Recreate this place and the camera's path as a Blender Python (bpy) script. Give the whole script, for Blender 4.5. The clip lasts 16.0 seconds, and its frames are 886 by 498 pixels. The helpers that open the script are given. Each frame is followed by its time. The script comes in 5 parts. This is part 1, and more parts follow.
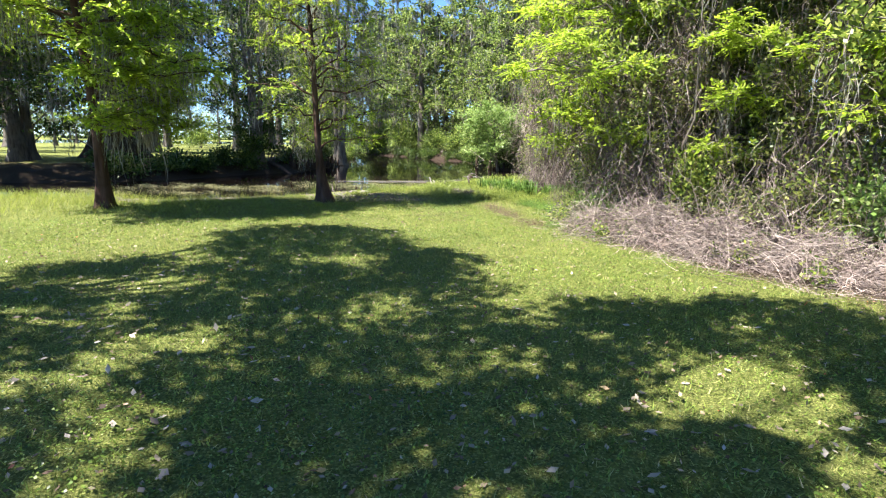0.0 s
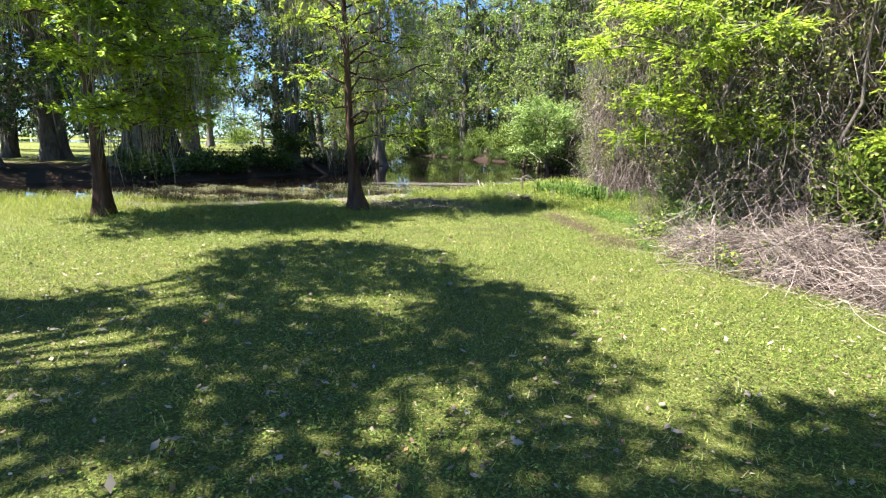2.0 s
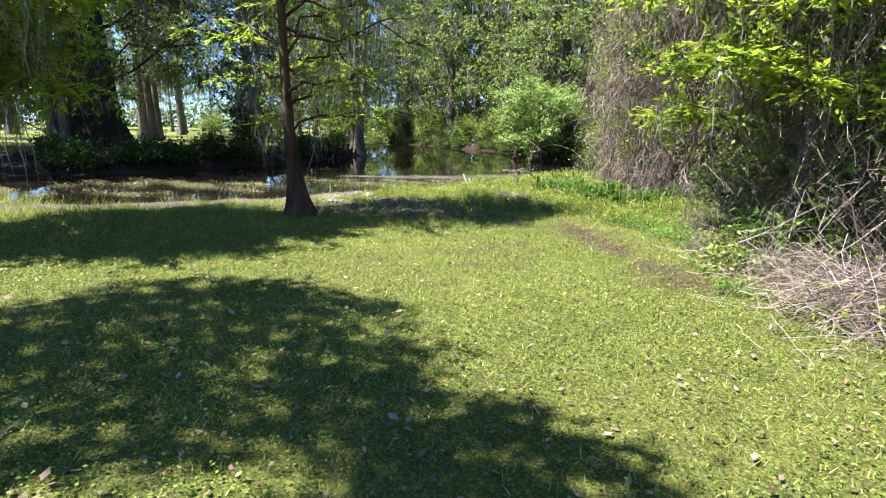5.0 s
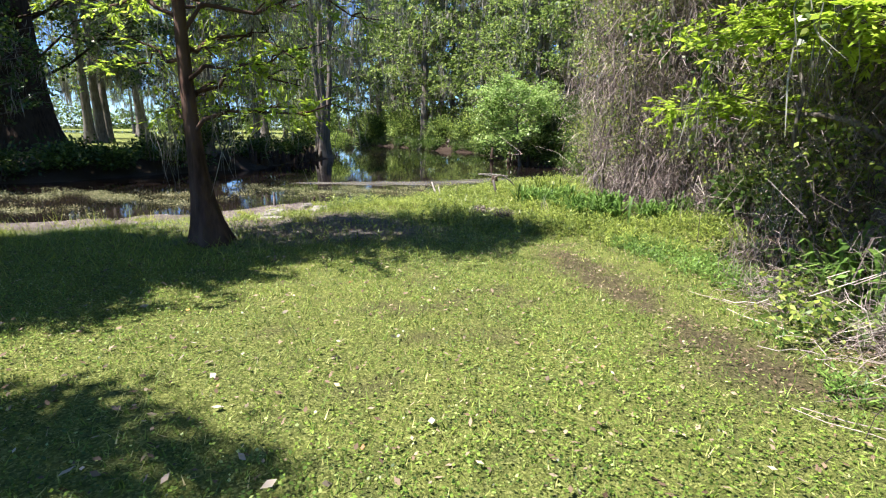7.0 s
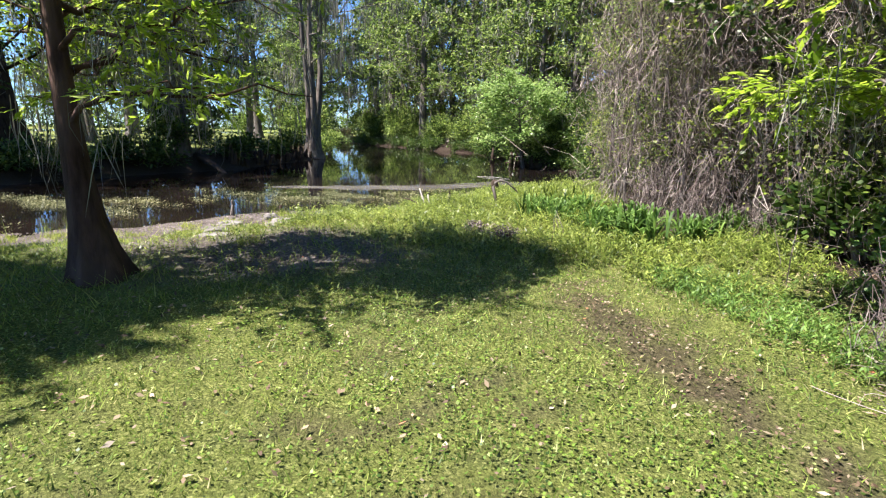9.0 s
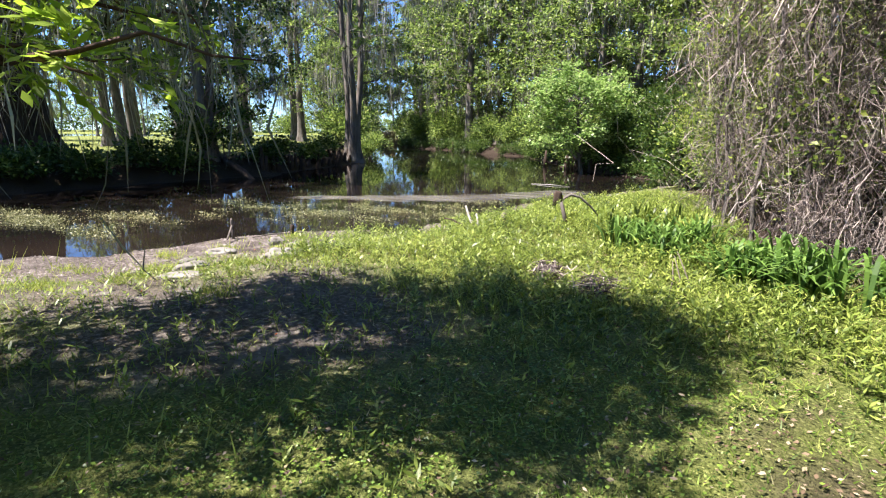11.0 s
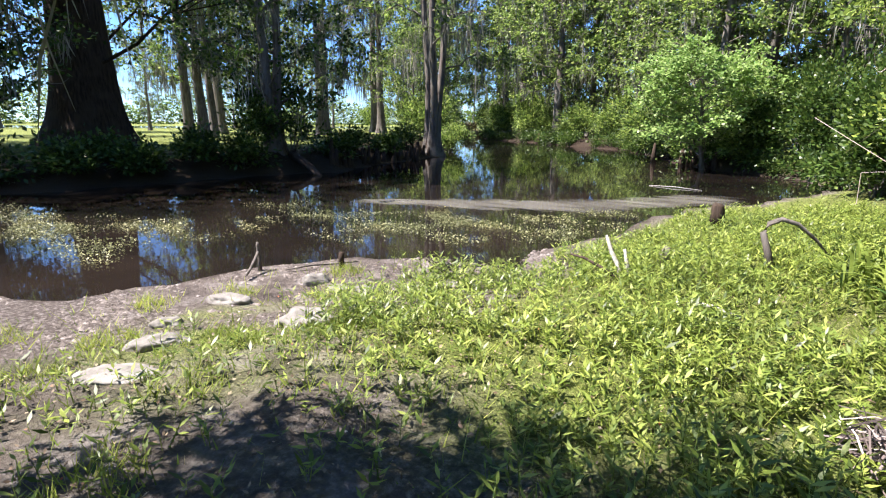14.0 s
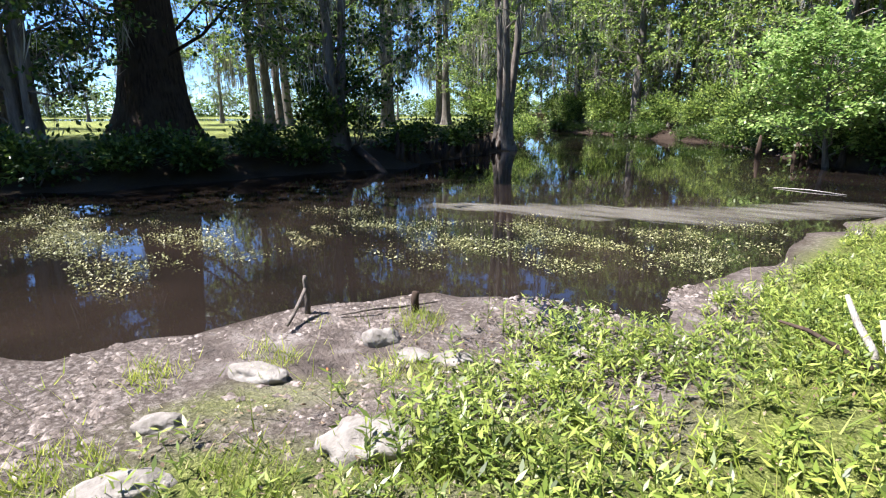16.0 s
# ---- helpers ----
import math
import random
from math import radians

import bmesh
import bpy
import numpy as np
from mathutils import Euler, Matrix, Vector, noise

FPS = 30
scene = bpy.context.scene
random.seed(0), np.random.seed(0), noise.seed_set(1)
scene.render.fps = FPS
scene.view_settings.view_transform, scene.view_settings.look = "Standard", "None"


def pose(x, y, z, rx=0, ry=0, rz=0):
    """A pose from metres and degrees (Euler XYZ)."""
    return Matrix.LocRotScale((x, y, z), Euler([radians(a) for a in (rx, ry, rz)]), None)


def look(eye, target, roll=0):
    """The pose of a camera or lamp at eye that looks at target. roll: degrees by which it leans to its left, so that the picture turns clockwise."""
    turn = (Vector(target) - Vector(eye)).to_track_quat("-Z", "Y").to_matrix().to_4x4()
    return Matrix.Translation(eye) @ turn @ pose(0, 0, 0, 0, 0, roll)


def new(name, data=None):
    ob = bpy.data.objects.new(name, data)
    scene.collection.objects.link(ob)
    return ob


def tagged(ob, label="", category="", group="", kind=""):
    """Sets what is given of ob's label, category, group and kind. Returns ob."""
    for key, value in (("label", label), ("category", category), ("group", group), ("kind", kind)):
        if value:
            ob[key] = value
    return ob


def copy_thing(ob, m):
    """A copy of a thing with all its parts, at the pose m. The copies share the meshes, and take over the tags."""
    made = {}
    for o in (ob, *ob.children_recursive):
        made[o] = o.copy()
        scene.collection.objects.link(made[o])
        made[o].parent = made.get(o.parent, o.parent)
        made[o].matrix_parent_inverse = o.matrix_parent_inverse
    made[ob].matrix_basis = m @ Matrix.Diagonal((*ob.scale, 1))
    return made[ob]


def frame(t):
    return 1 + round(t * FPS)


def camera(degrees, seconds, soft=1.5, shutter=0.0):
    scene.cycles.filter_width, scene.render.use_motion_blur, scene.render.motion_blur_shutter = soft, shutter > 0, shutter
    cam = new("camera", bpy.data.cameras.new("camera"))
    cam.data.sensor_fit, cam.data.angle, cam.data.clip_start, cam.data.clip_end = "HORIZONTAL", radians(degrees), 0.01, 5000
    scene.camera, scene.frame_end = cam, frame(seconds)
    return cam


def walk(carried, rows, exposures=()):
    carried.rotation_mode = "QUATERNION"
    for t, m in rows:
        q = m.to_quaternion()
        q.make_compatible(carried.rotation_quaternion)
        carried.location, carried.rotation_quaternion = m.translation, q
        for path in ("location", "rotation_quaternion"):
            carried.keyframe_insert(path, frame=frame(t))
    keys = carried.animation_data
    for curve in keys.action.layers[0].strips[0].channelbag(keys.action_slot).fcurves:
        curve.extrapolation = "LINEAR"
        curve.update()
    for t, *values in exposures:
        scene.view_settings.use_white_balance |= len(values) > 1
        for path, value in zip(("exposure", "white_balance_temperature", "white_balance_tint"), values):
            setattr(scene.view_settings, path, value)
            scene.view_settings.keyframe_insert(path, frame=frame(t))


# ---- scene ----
cam = camera(80.1, 16.0, soft=1.15)
PATH = [
    (0, (4.616, 1.687, 1.758), (4.047, 3.562, 1.356), 0.9),
    (0.5, (4.35, 2.267, 1.751), (3.734, 4.126, 1.346), 1.0),
    (1, (4.065, 2.795, 1.739), (3.427, 4.646, 1.333), 0.8),
    (1.5, (3.85, 3.388, 1.696), (3.166, 5.223, 1.293), 0.9),
    (2, (3.568, 3.922, 1.661), (2.86, 5.749, 1.258), 0.9),
    (2.5, (3.332, 4.457, 1.604), (2.59, 6.27, 1.199), 1.1),
    (3, (3.083, 4.973, 1.586), (2.317, 6.775, 1.177), 1.1),
    (3.5, (2.908, 5.461, 1.561), (2.15, 7.265, 1.15), 1.1),
    (4, (2.753, 6.01, 1.558), (2.003, 7.817, 1.141), 1.1),
    (4.5, (2.654, 6.497, 1.577), (1.953, 8.318, 1.141), 1.0),
    (5, (2.647, 7.089, 1.553), (1.983, 8.923, 1.112), 1.0),
    (5.2, (2.599, 7.308, 1.542), (1.957, 9.148, 1.091), 1.1),
    (7.3, (2.094, 9.61, 1.544), (1.513, 11.473, 1.107), 0.9),
    (7.5, (2.052, 9.813, 1.538), (1.473, 11.677, 1.1), 1.0),
    (8, (1.963, 10.3, 1.513), (1.382, 12.164, 1.077), 0.9),
    (8.5, (1.91, 10.822, 1.489), (1.327, 12.685, 1.053), 1.0),
    (9, (1.746, 11.319, 1.481), (1.157, 13.18, 1.045), 1.0),
    (9.2, (1.66, 11.529, 1.484), (1.076, 13.391, 1.045), 1.2),
    (11.3, (0.729, 13.942, 1.443), (-0.032, 15.741, 1.015), 0.5),
    (11.5, (0.639, 14.119, 1.445), (-0.125, 15.918, 1.018), 0.5),
    (12, (0.431, 14.61, 1.414), (-0.368, 16.393, 0.987), 0.5),
    (12.5, (0.198, 14.995, 1.392), (-0.644, 16.758, 0.961), 0.5),
    (13, (-0.095, 15.46, 1.361), (-0.978, 17.201, 0.927), 0.5),
    (13.5, (-0.35, 15.831, 1.369), (-1.315, 17.525, 0.924), 0.3),
    (14, (-0.7, 16.188, 1.384), (-1.702, 17.856, 0.922), 0.4),
    (14.5, (-1.012, 16.556, 1.369), (-2.076, 18.183, 0.9), 0.4),
    (15, (-1.381, 16.855, 1.373), (-2.503, 18.438, 0.888), 0.2),
    (15.5, (-1.676, 17.133, 1.37), (-2.821, 18.697, 0.878), 0.1),
    (16, (-1.983, 17.453, 1.382), (-3.168, 18.986, 0.889), 0.0),
]
walk(cam, [(t, look(e, g, r)) for t, e, g, r in PATH], [(0, 2.28, 6500, 11), (3, 2.24, 6500, 11), (5, 2.14, 6450, 11), (8, 1.95, 6300, 13), (9.2, 1.94, 6300, 13), (11.3, 2.1, 6400, 13), (12.5, 2.14, 6350, 13), (14, 2.06, 6250, 13.5), (16, 2.06, 6100, 13)])

# ---- world, sun, exposure ----
SUN_AZ, SUN_EL = radians(241), radians(59)
sun_way = Vector((math.sin(SUN_AZ) * math.cos(SUN_EL), math.cos(SUN_AZ) * math.cos(SUN_EL), math.sin(SUN_EL)))
world = bpy.data.worlds.new("sky")
scene.world = world
world.use_nodes = True
wn = world.node_tree.nodes
sky = wn.new("ShaderNodeTexSky")
sky.sky_type = "NISHITA"
sky.sun_disc = False
sky.air_density, sky.dust_density, sky.ozone_density = 0.8, 0.0, 6.0
sky.sun_elevation, sky.sun_rotation = SUN_EL, SUN_AZ
wn["Background"].inputs["Strength"].default_value = 0.066
tint = wn.new("ShaderNodeMix")
tint.data_type, tint.blend_type = "RGBA", "MULTIPLY"
tint.inputs[0].default_value = 1.0
tint.inputs[7].default_value = (0.74, 0.9, 1.1, 1)
world.node_tree.links.new(sky.outputs[0], tint.inputs[6])
world.node_tree.links.new(tint.outputs[2], wn["Background"].inputs["Color"])
sun = new("sun", bpy.data.lights.new("sun", "SUN"))
sun.data.energy, sun.data.angle, sun.data.color = 5.0, radians(0.55), (1.0, 0.93, 0.86)
sun.matrix_world = look(sun_way * 60, (0, 0, 0))

# ---- materials ----
def material(name, base, rough=0.7, spec=0.3):
    m = bpy.data.materials.new(name)
    m.use_nodes = True
    b = m.node_tree.nodes["Principled BSDF"]
    b.inputs["Base Color"].default_value = (*base, 1)
    b.inputs["Roughness"].default_value = rough
    b.inputs["Specular IOR Level"].default_value = spec
    return m


def node(m, kind, **values):
    n = m.node_tree.nodes.new(kind)
    for key, value in values.items():
        n.inputs[key].default_value = value
    return n


def link(m, a, b):
    m.node_tree.links.new(a, b)


def ramp(m, factor, stops):
    n = m.node_tree.nodes.new("ShaderNodeValToRGB")
    while len(n.color_ramp.elements) < len(stops):
        n.color_ramp.elements.new(0.5)
    for e, (p, c) in zip(n.color_ramp.elements, stops):
        e.position, e.color = p, (*c, 1)
    link(m, factor, n.inputs[0])
    return n.outputs[0]


def mix(m, factor, a, b):
    n = m.node_tree.nodes.new("ShaderNodeMix")
    n.data_type = "RGBA"
    if isinstance(factor, float):
        n.inputs[0].default_value = factor
    else:
        link(m, factor, n.inputs[0])
    for s, c in ((n.inputs[6], a), (n.inputs[7], b)):
        if isinstance(c, tuple):
            s.default_value = (*c, 1)
        else:
            link(m, c, s)
    return n.outputs[2]


def noise_tex(m, scale, detail=4.0, rough=0.6, stretch=None):
    t = node(m, "ShaderNodeTexNoise", Scale=scale, Detail=detail, Roughness=rough)
    co = m.node_tree.nodes.new("ShaderNodeTexCoord").outputs["Object"]
    if stretch:
        mp = m.node_tree.nodes.new("ShaderNodeMapping")
        mp.inputs["Scale"].default_value = stretch
        link(m, co, mp.inputs[0])
        co = mp.outputs[0]
    link(m, co, t.inputs["Vector"])
    return t.outputs[0]


def bump(m, height, strength, distance=0.02):
    b = m.node_tree.nodes["Principled BSDF"]
    n = node(m, "ShaderNodeBump", Strength=strength, Distance=distance)
    link(m, height, n.inputs["Height"])
    link(m, n.outputs[0], b.inputs["Normal"])


def leaf_material(name, stops, glow=0.4, rough=0.5):
    """Thin leaves: each one takes its own colour, and light passes through."""
    m = material(name, stops[0][1], rough, 0.33)
    g = m.node_tree.nodes.new("ShaderNodeNewGeometry")
    col = ramp(m, g.outputs["Random Per Island"], stops)
    patch = ramp(m, noise_tex(m, 0.7, 2.0), [(0.3, (0.72, 0.76, 0.7)), (0.7, (1.12, 1.1, 1.0))])
    mul = m.node_tree.nodes.new("ShaderNodeMix")
    mul.data_type, mul.blend_type = "RGBA", "MULTIPLY"
    mul.inputs[0].default_value = 1.0
    link(m, col, mul.inputs[6])
    link(m, patch, mul.inputs[7])
    b = m.node_tree.nodes["Principled BSDF"]
    link(m, mul.outputs[2], b.inputs["Base Color"])
    tr = m.node_tree.nodes.new("ShaderNodeBsdfTranslucent")
    link(m, mul.outputs[2], tr.inputs["Color"])
    mx = m.node_tree.nodes.new("ShaderNodeMixShader")
    mx.inputs[0].default_value = glow
    link(m, b.outputs[0], mx.inputs[1])
    link(m, tr.outputs[0], mx.inputs[2])
    link(m, mx.outputs[0], m.node_tree.nodes["Material Output"].inputs["Surface"])
    return m


def bark_material(name, dark, light, scale=9.0, pale=(0.17, 0.17, 0.15)):
    m = material(name, dark, 0.9, 0.15)
    n1 = noise_tex(m, scale, 6.0, 0.65, (1, 1, 0.16))
    n2 = noise_tex(m, 1.3, 3.0)
    c = ramp(m, n1, [(0.32, dark), (0.68, light)])
    moss = ramp(m, n2, [(0.45, (0.0, 0.0, 0.0)), (0.75, (1.0, 1.0, 1.0))])
    lichen = tuple(0.5 * a + 0.5 * b for a, b in zip(light, pale))
    link(m, mix(m, moss, c, lichen), m.node_tree.nodes["Principled BSDF"].inputs["Base Color"])
    bump(m, n1, 0.9, 0.04)
    return m


CYPRESS = leaf_material("cypress_leaf", [(0.0, (0.15, 0.24, 0.025)), (0.35, (0.28, 0.4, 0.035)), (0.75, (0.41, 0.53, 0.06)), (1.0, (0.5, 0.6, 0.15))], 0.62)
BROAD = leaf_material("broad_leaf", [(0.0, (0.04, 0.07, 0.02)), (0.4, (0.13, 0.2, 0.04)), (0.8, (0.3, 0.37, 0.07)), (1.0, (0.42, 0.46, 0.14))], 0.46, 0.4)
MAPLE = leaf_material("maple_leaf", [(0.0, (0.13, 0.23, 0.05)), (0.5, (0.24, 0.36, 0.1)), (1.0, (0.4, 0.5, 0.2))], 0.42, 0.4)
# darkened broad leaf: shade of deep thicket and far bank painted into the colour
SHADETONE_LEAF = leaf_material("shade_toned_leaf", [(0.0, (0.02, 0.045, 0.01)), (0.6, (0.06, 0.11, 0.02)), (1.0, (0.14, 0.19, 0.045))], 0.35, 0.4)
FARLEAF = leaf_material("far_leaf", [(0.0, (0.035, 0.06, 0.02)), (0.45, (0.13, 0.2, 0.05)), (0.85, (0.3, 0.4, 0.09)), (1.0, (0.46, 0.52, 0.18))], 0.48)
MOSS = leaf_material("spanish_moss", [(0.0, (0.12, 0.115, 0.107)), (0.6, (0.24, 0.23, 0.215)), (1.0, (0.39, 0.375, 0.355))], 0.22, 0.9)
VINE = leaf_material("dead_vine", [(0.0, (0.03, 0.022, 0.021)), (0.5, (0.145, 0.11, 0.108)), (0.85, (0.29, 0.235, 0.23)), (1.0, (0.46, 0.39, 0.38))], 0.06, 0.9)
GRASS = leaf_material("lawn_grass", [(0.0, (0.05, 0.08, 0.015)), (0.45, (0.16, 0.24, 0.04)), (0.85, (0.29, 0.36, 0.08)), (0.96, (0.42, 0.4, 0.16)), (1.0, (0.5, 0.42, 0.28))], 0.35)
CLOVER = leaf_material("clover_leaf", [(0.0, (0.03, 0.06, 0.012)), (0.4, (0.11, 0.19, 0.03)), (0.9, (0.25, 0.36, 0.06)), (1.0, (0.42, 0.48, 0.2))], 0.38, 0.38)
TALL = leaf_material("meadow_grass", [(0.0, (0.15, 0.21, 0.035)), (0.5, (0.28, 0.34, 0.06)), (1.0, (0.43, 0.44, 0.13))], 0.45)
WEED = leaf_material("weed_leaf", [(0.0, (0.05, 0.075, 0.016)), (0.45, (0.165, 0.225, 0.04)), (1.0, (0.36, 0.41, 0.1))], 0.38, 0.4)
STRAP = leaf_material("strap_leaf", [(0.0, (0.05, 0.1, 0.022)), (0.6, (0.12, 0.22, 0.04)), (1.0, (0.24, 0.36, 0.09))], 0.38, 0.5)
POND = leaf_material("pond_leaf", [(0.0, (0.08, 0.085, 0.035)), (0.5, (0.2, 0.205, 0.085)), (1.0, (0.42, 0.41, 0.22))], 0.25, 0.5)
LITTER = leaf_material("dry_leaf", [(0.0, (0.06, 0.035, 0.022)), (0.5, (0.15, 0.1, 0.065)), (0.93, (0.33, 0.26, 0.19)), (0.98, (0.45, 0.38, 0.3)), (1.0, (0.42, 0.12, 0.045))], 0.12, 0.7)
REED = leaf_material("dry_reed", [(0.0, (0.3, 0.22, 0.13)), (1.0, (0.55, 0.45, 0.3))], 0.25, 0.8)
STALK = leaf_material("bleached_stalk", [(0.0, (0.14, 0.11, 0.1)), (0.6, (0.31, 0.25, 0.24)), (1.0, (0.5, 0.43, 0.41))], 0.06, 0.9)
BARK = bark_material("grey_bark", (0.055, 0.045, 0.038), (0.19, 0.165, 0.145))
RED_BARK = bark_material("cypress_bark", (0.024, 0.013, 0.01), (0.105, 0.06, 0.045), 7.0, (0.1, 0.075, 0.06))
DRIFT = bark_material("bleached_wood", (0.2, 0.18, 0.155), (0.45, 0.42, 0.38), 14.0)
# dark damp wood; on big cypress and leaning log it paints in their shade
WET_SHADE_WOOD = bark_material("wet_and_shaded_wood", (0.02, 0.014, 0.01), (0.075, 0.052, 0.038), 12.0, (0.06, 0.05, 0.04))

STONE = material("pale_limestone", (0.5, 0.48, 0.44), 0.85, 0.25)
_n = noise_tex(STONE, 5.0, 7.0, 0.7)
link(STONE, ramp(STONE, _n, [(0.3, (0.1, 0.088, 0.075)), (0.5, (0.19, 0.175, 0.157)), (0.75, (0.31, 0.292, 0.265))]), STONE.node_tree.nodes["Principled BSDF"].inputs["Base Color"])
bump(STONE, _n, 0.8, 0.05)

SCUM = material("pond_scum", (0.3, 0.27, 0.22), 0.55, 0.4)
_n = noise_tex(SCUM, 2.2, 8.0, 0.75, (0.35, 1.6, 1.0))
link(SCUM, ramp(SCUM, _n, [(0.3, (0.07, 0.06, 0.045)), (0.5, (0.13, 0.118, 0.095)), (0.75, (0.22, 0.205, 0.175))]), SCUM.node_tree.nodes["Principled BSDF"].inputs["Base Color"])

_t = SCUM.node_tree.nodes.new("ShaderNodeBsdfTransparent")
_x = SCUM.node_tree.nodes.new("ShaderNodeMixShader")
_a = node(SCUM, "ShaderNodeAttribute")
_a.attribute_name = "film"
_s = SCUM.node_tree.nodes.new("ShaderNodeMath")
_s.operation = "ADD"
link(SCUM, _a.outputs["Fac"], _s.inputs[0])
link(SCUM, _n, _s.inputs[1])
link(SCUM, ramp(SCUM, _s.outputs[0], [(0.7, (0, 0, 0)), (1.12, (0.55, 0.55, 0.55))]), _x.inputs[0])
link(SCUM, _t.outputs[0], _x.inputs[1])
link(SCUM, SCUM.node_tree.nodes["Principled BSDF"].outputs[0], _x.inputs[2])
link(SCUM, _x.outputs[0], SCUM.node_tree.nodes["Material Output"].inputs["Surface"])

WATER = material("creek_water", (0.02, 0.012, 0.008), 0.03, 0.5)
WATER.node_tree.nodes["Principled BSDF"].inputs["IOR"].default_value = 1.33
_n = noise_tex(WATER, 0.35, 3.0)
link(WATER, ramp(WATER, _n, [(0.35, (0.005, 0.0045, 0.004)), (0.7, (0.016, 0.0115, 0.009))]), WATER.node_tree.nodes["Principled BSDF"].inputs["Base Color"])
bump(WATER, noise_tex(WATER, 2.5, 3.0, 0.5), 0.05, 0.02)

GROUND = material("earth", (0.1, 0.1, 0.05), 0.95, 0.1)
_fine, _mid, _wide = noise_tex(GROUND, 22.0, 6.0, 0.7), noise_tex(GROUND, 3.0, 5.0), noise_tex(GROUND, 0.45, 3.0)
_grass = mix(GROUND, _wide, ramp(GROUND, _fine, [(0.3, (0.055, 0.065, 0.025)), (0.55, (0.17, 0.205, 0.045)), (0.8, (0.31, 0.33, 0.09))]),
             ramp(GROUND, _mid, [(0.3, (0.1, 0.105, 0.045)), (0.5, (0.21, 0.24, 0.05)), (0.7, (0.33, 0.34, 0.09))]))
_cell = node(GROUND, "ShaderNodeTexVoronoi", Scale=78.0, Randomness=1.0)
link(GROUND, GROUND.node_tree.nodes.new("ShaderNodeTexCoord").outputs["Object"], _cell.inputs["Vector"])
_sep = GROUND.node_tree.nodes.new("ShaderNodeSeparateColor")
link(GROUND, _cell.outputs["Color"], _sep.inputs[0])
_speck = ramp(GROUND, _sep.outputs[0], [(0.0, (0.018, 0.022, 0.01)), (0.4, (0.07, 0.09, 0.026)), (0.75, (0.165, 0.19, 0.055)), (1.0, (0.36, 0.37, 0.14))])
_grass = mix(GROUND, 0.52, _grass, _speck)
_mud = ramp(GROUND, _fine, [(0.3, (0.05, 0.04, 0.033)), (0.5, (0.125, 0.103, 0.09)), (0.7, (0.36, 0.32, 0.295))])
_mud = mix(GROUND, ramp(GROUND, _wide, [(0.4, (0, 0, 0)), (0.62, (1, 1, 1))]), _mud, ramp(GROUND, _mid, [(0.3, (0.06, 0.05, 0.045)), (0.5, (0.14, 0.115, 0.1)), (0.7, (0.3, 0.27, 0.25))]))
_lit = ramp(GROUND, _fine, [(0.25, (0.03, 0.021, 0.015)), (0.55, (0.085, 0.06, 0.046)), (0.8, (0.2, 0.155, 0.12))])


def attribute(m, name):
    a = m.node_tree.nodes.new("ShaderNodeAttribute")
    a.attribute_name = name
    return a.outputs["Fac"]


_c = mix(GROUND, attribute(GROUND, "litter"), _grass, _lit)
_c = mix(GROUND, attribute(GROUND, "mud"), _c, _mud)
# near-black earth: damp water's edge, and far-bank shade painted in
_c = mix(GROUND, attribute(GROUND, "wet_or_shade"), _c, (0.035, 0.024, 0.017))
link(GROUND, _c, GROUND.node_tree.nodes["Principled BSDF"].inputs["Base Color"])
bump(GROUND, _fine, 1.0, 0.09)

# ---- geometry helpers ----
rng = np.random.default_rng(7)


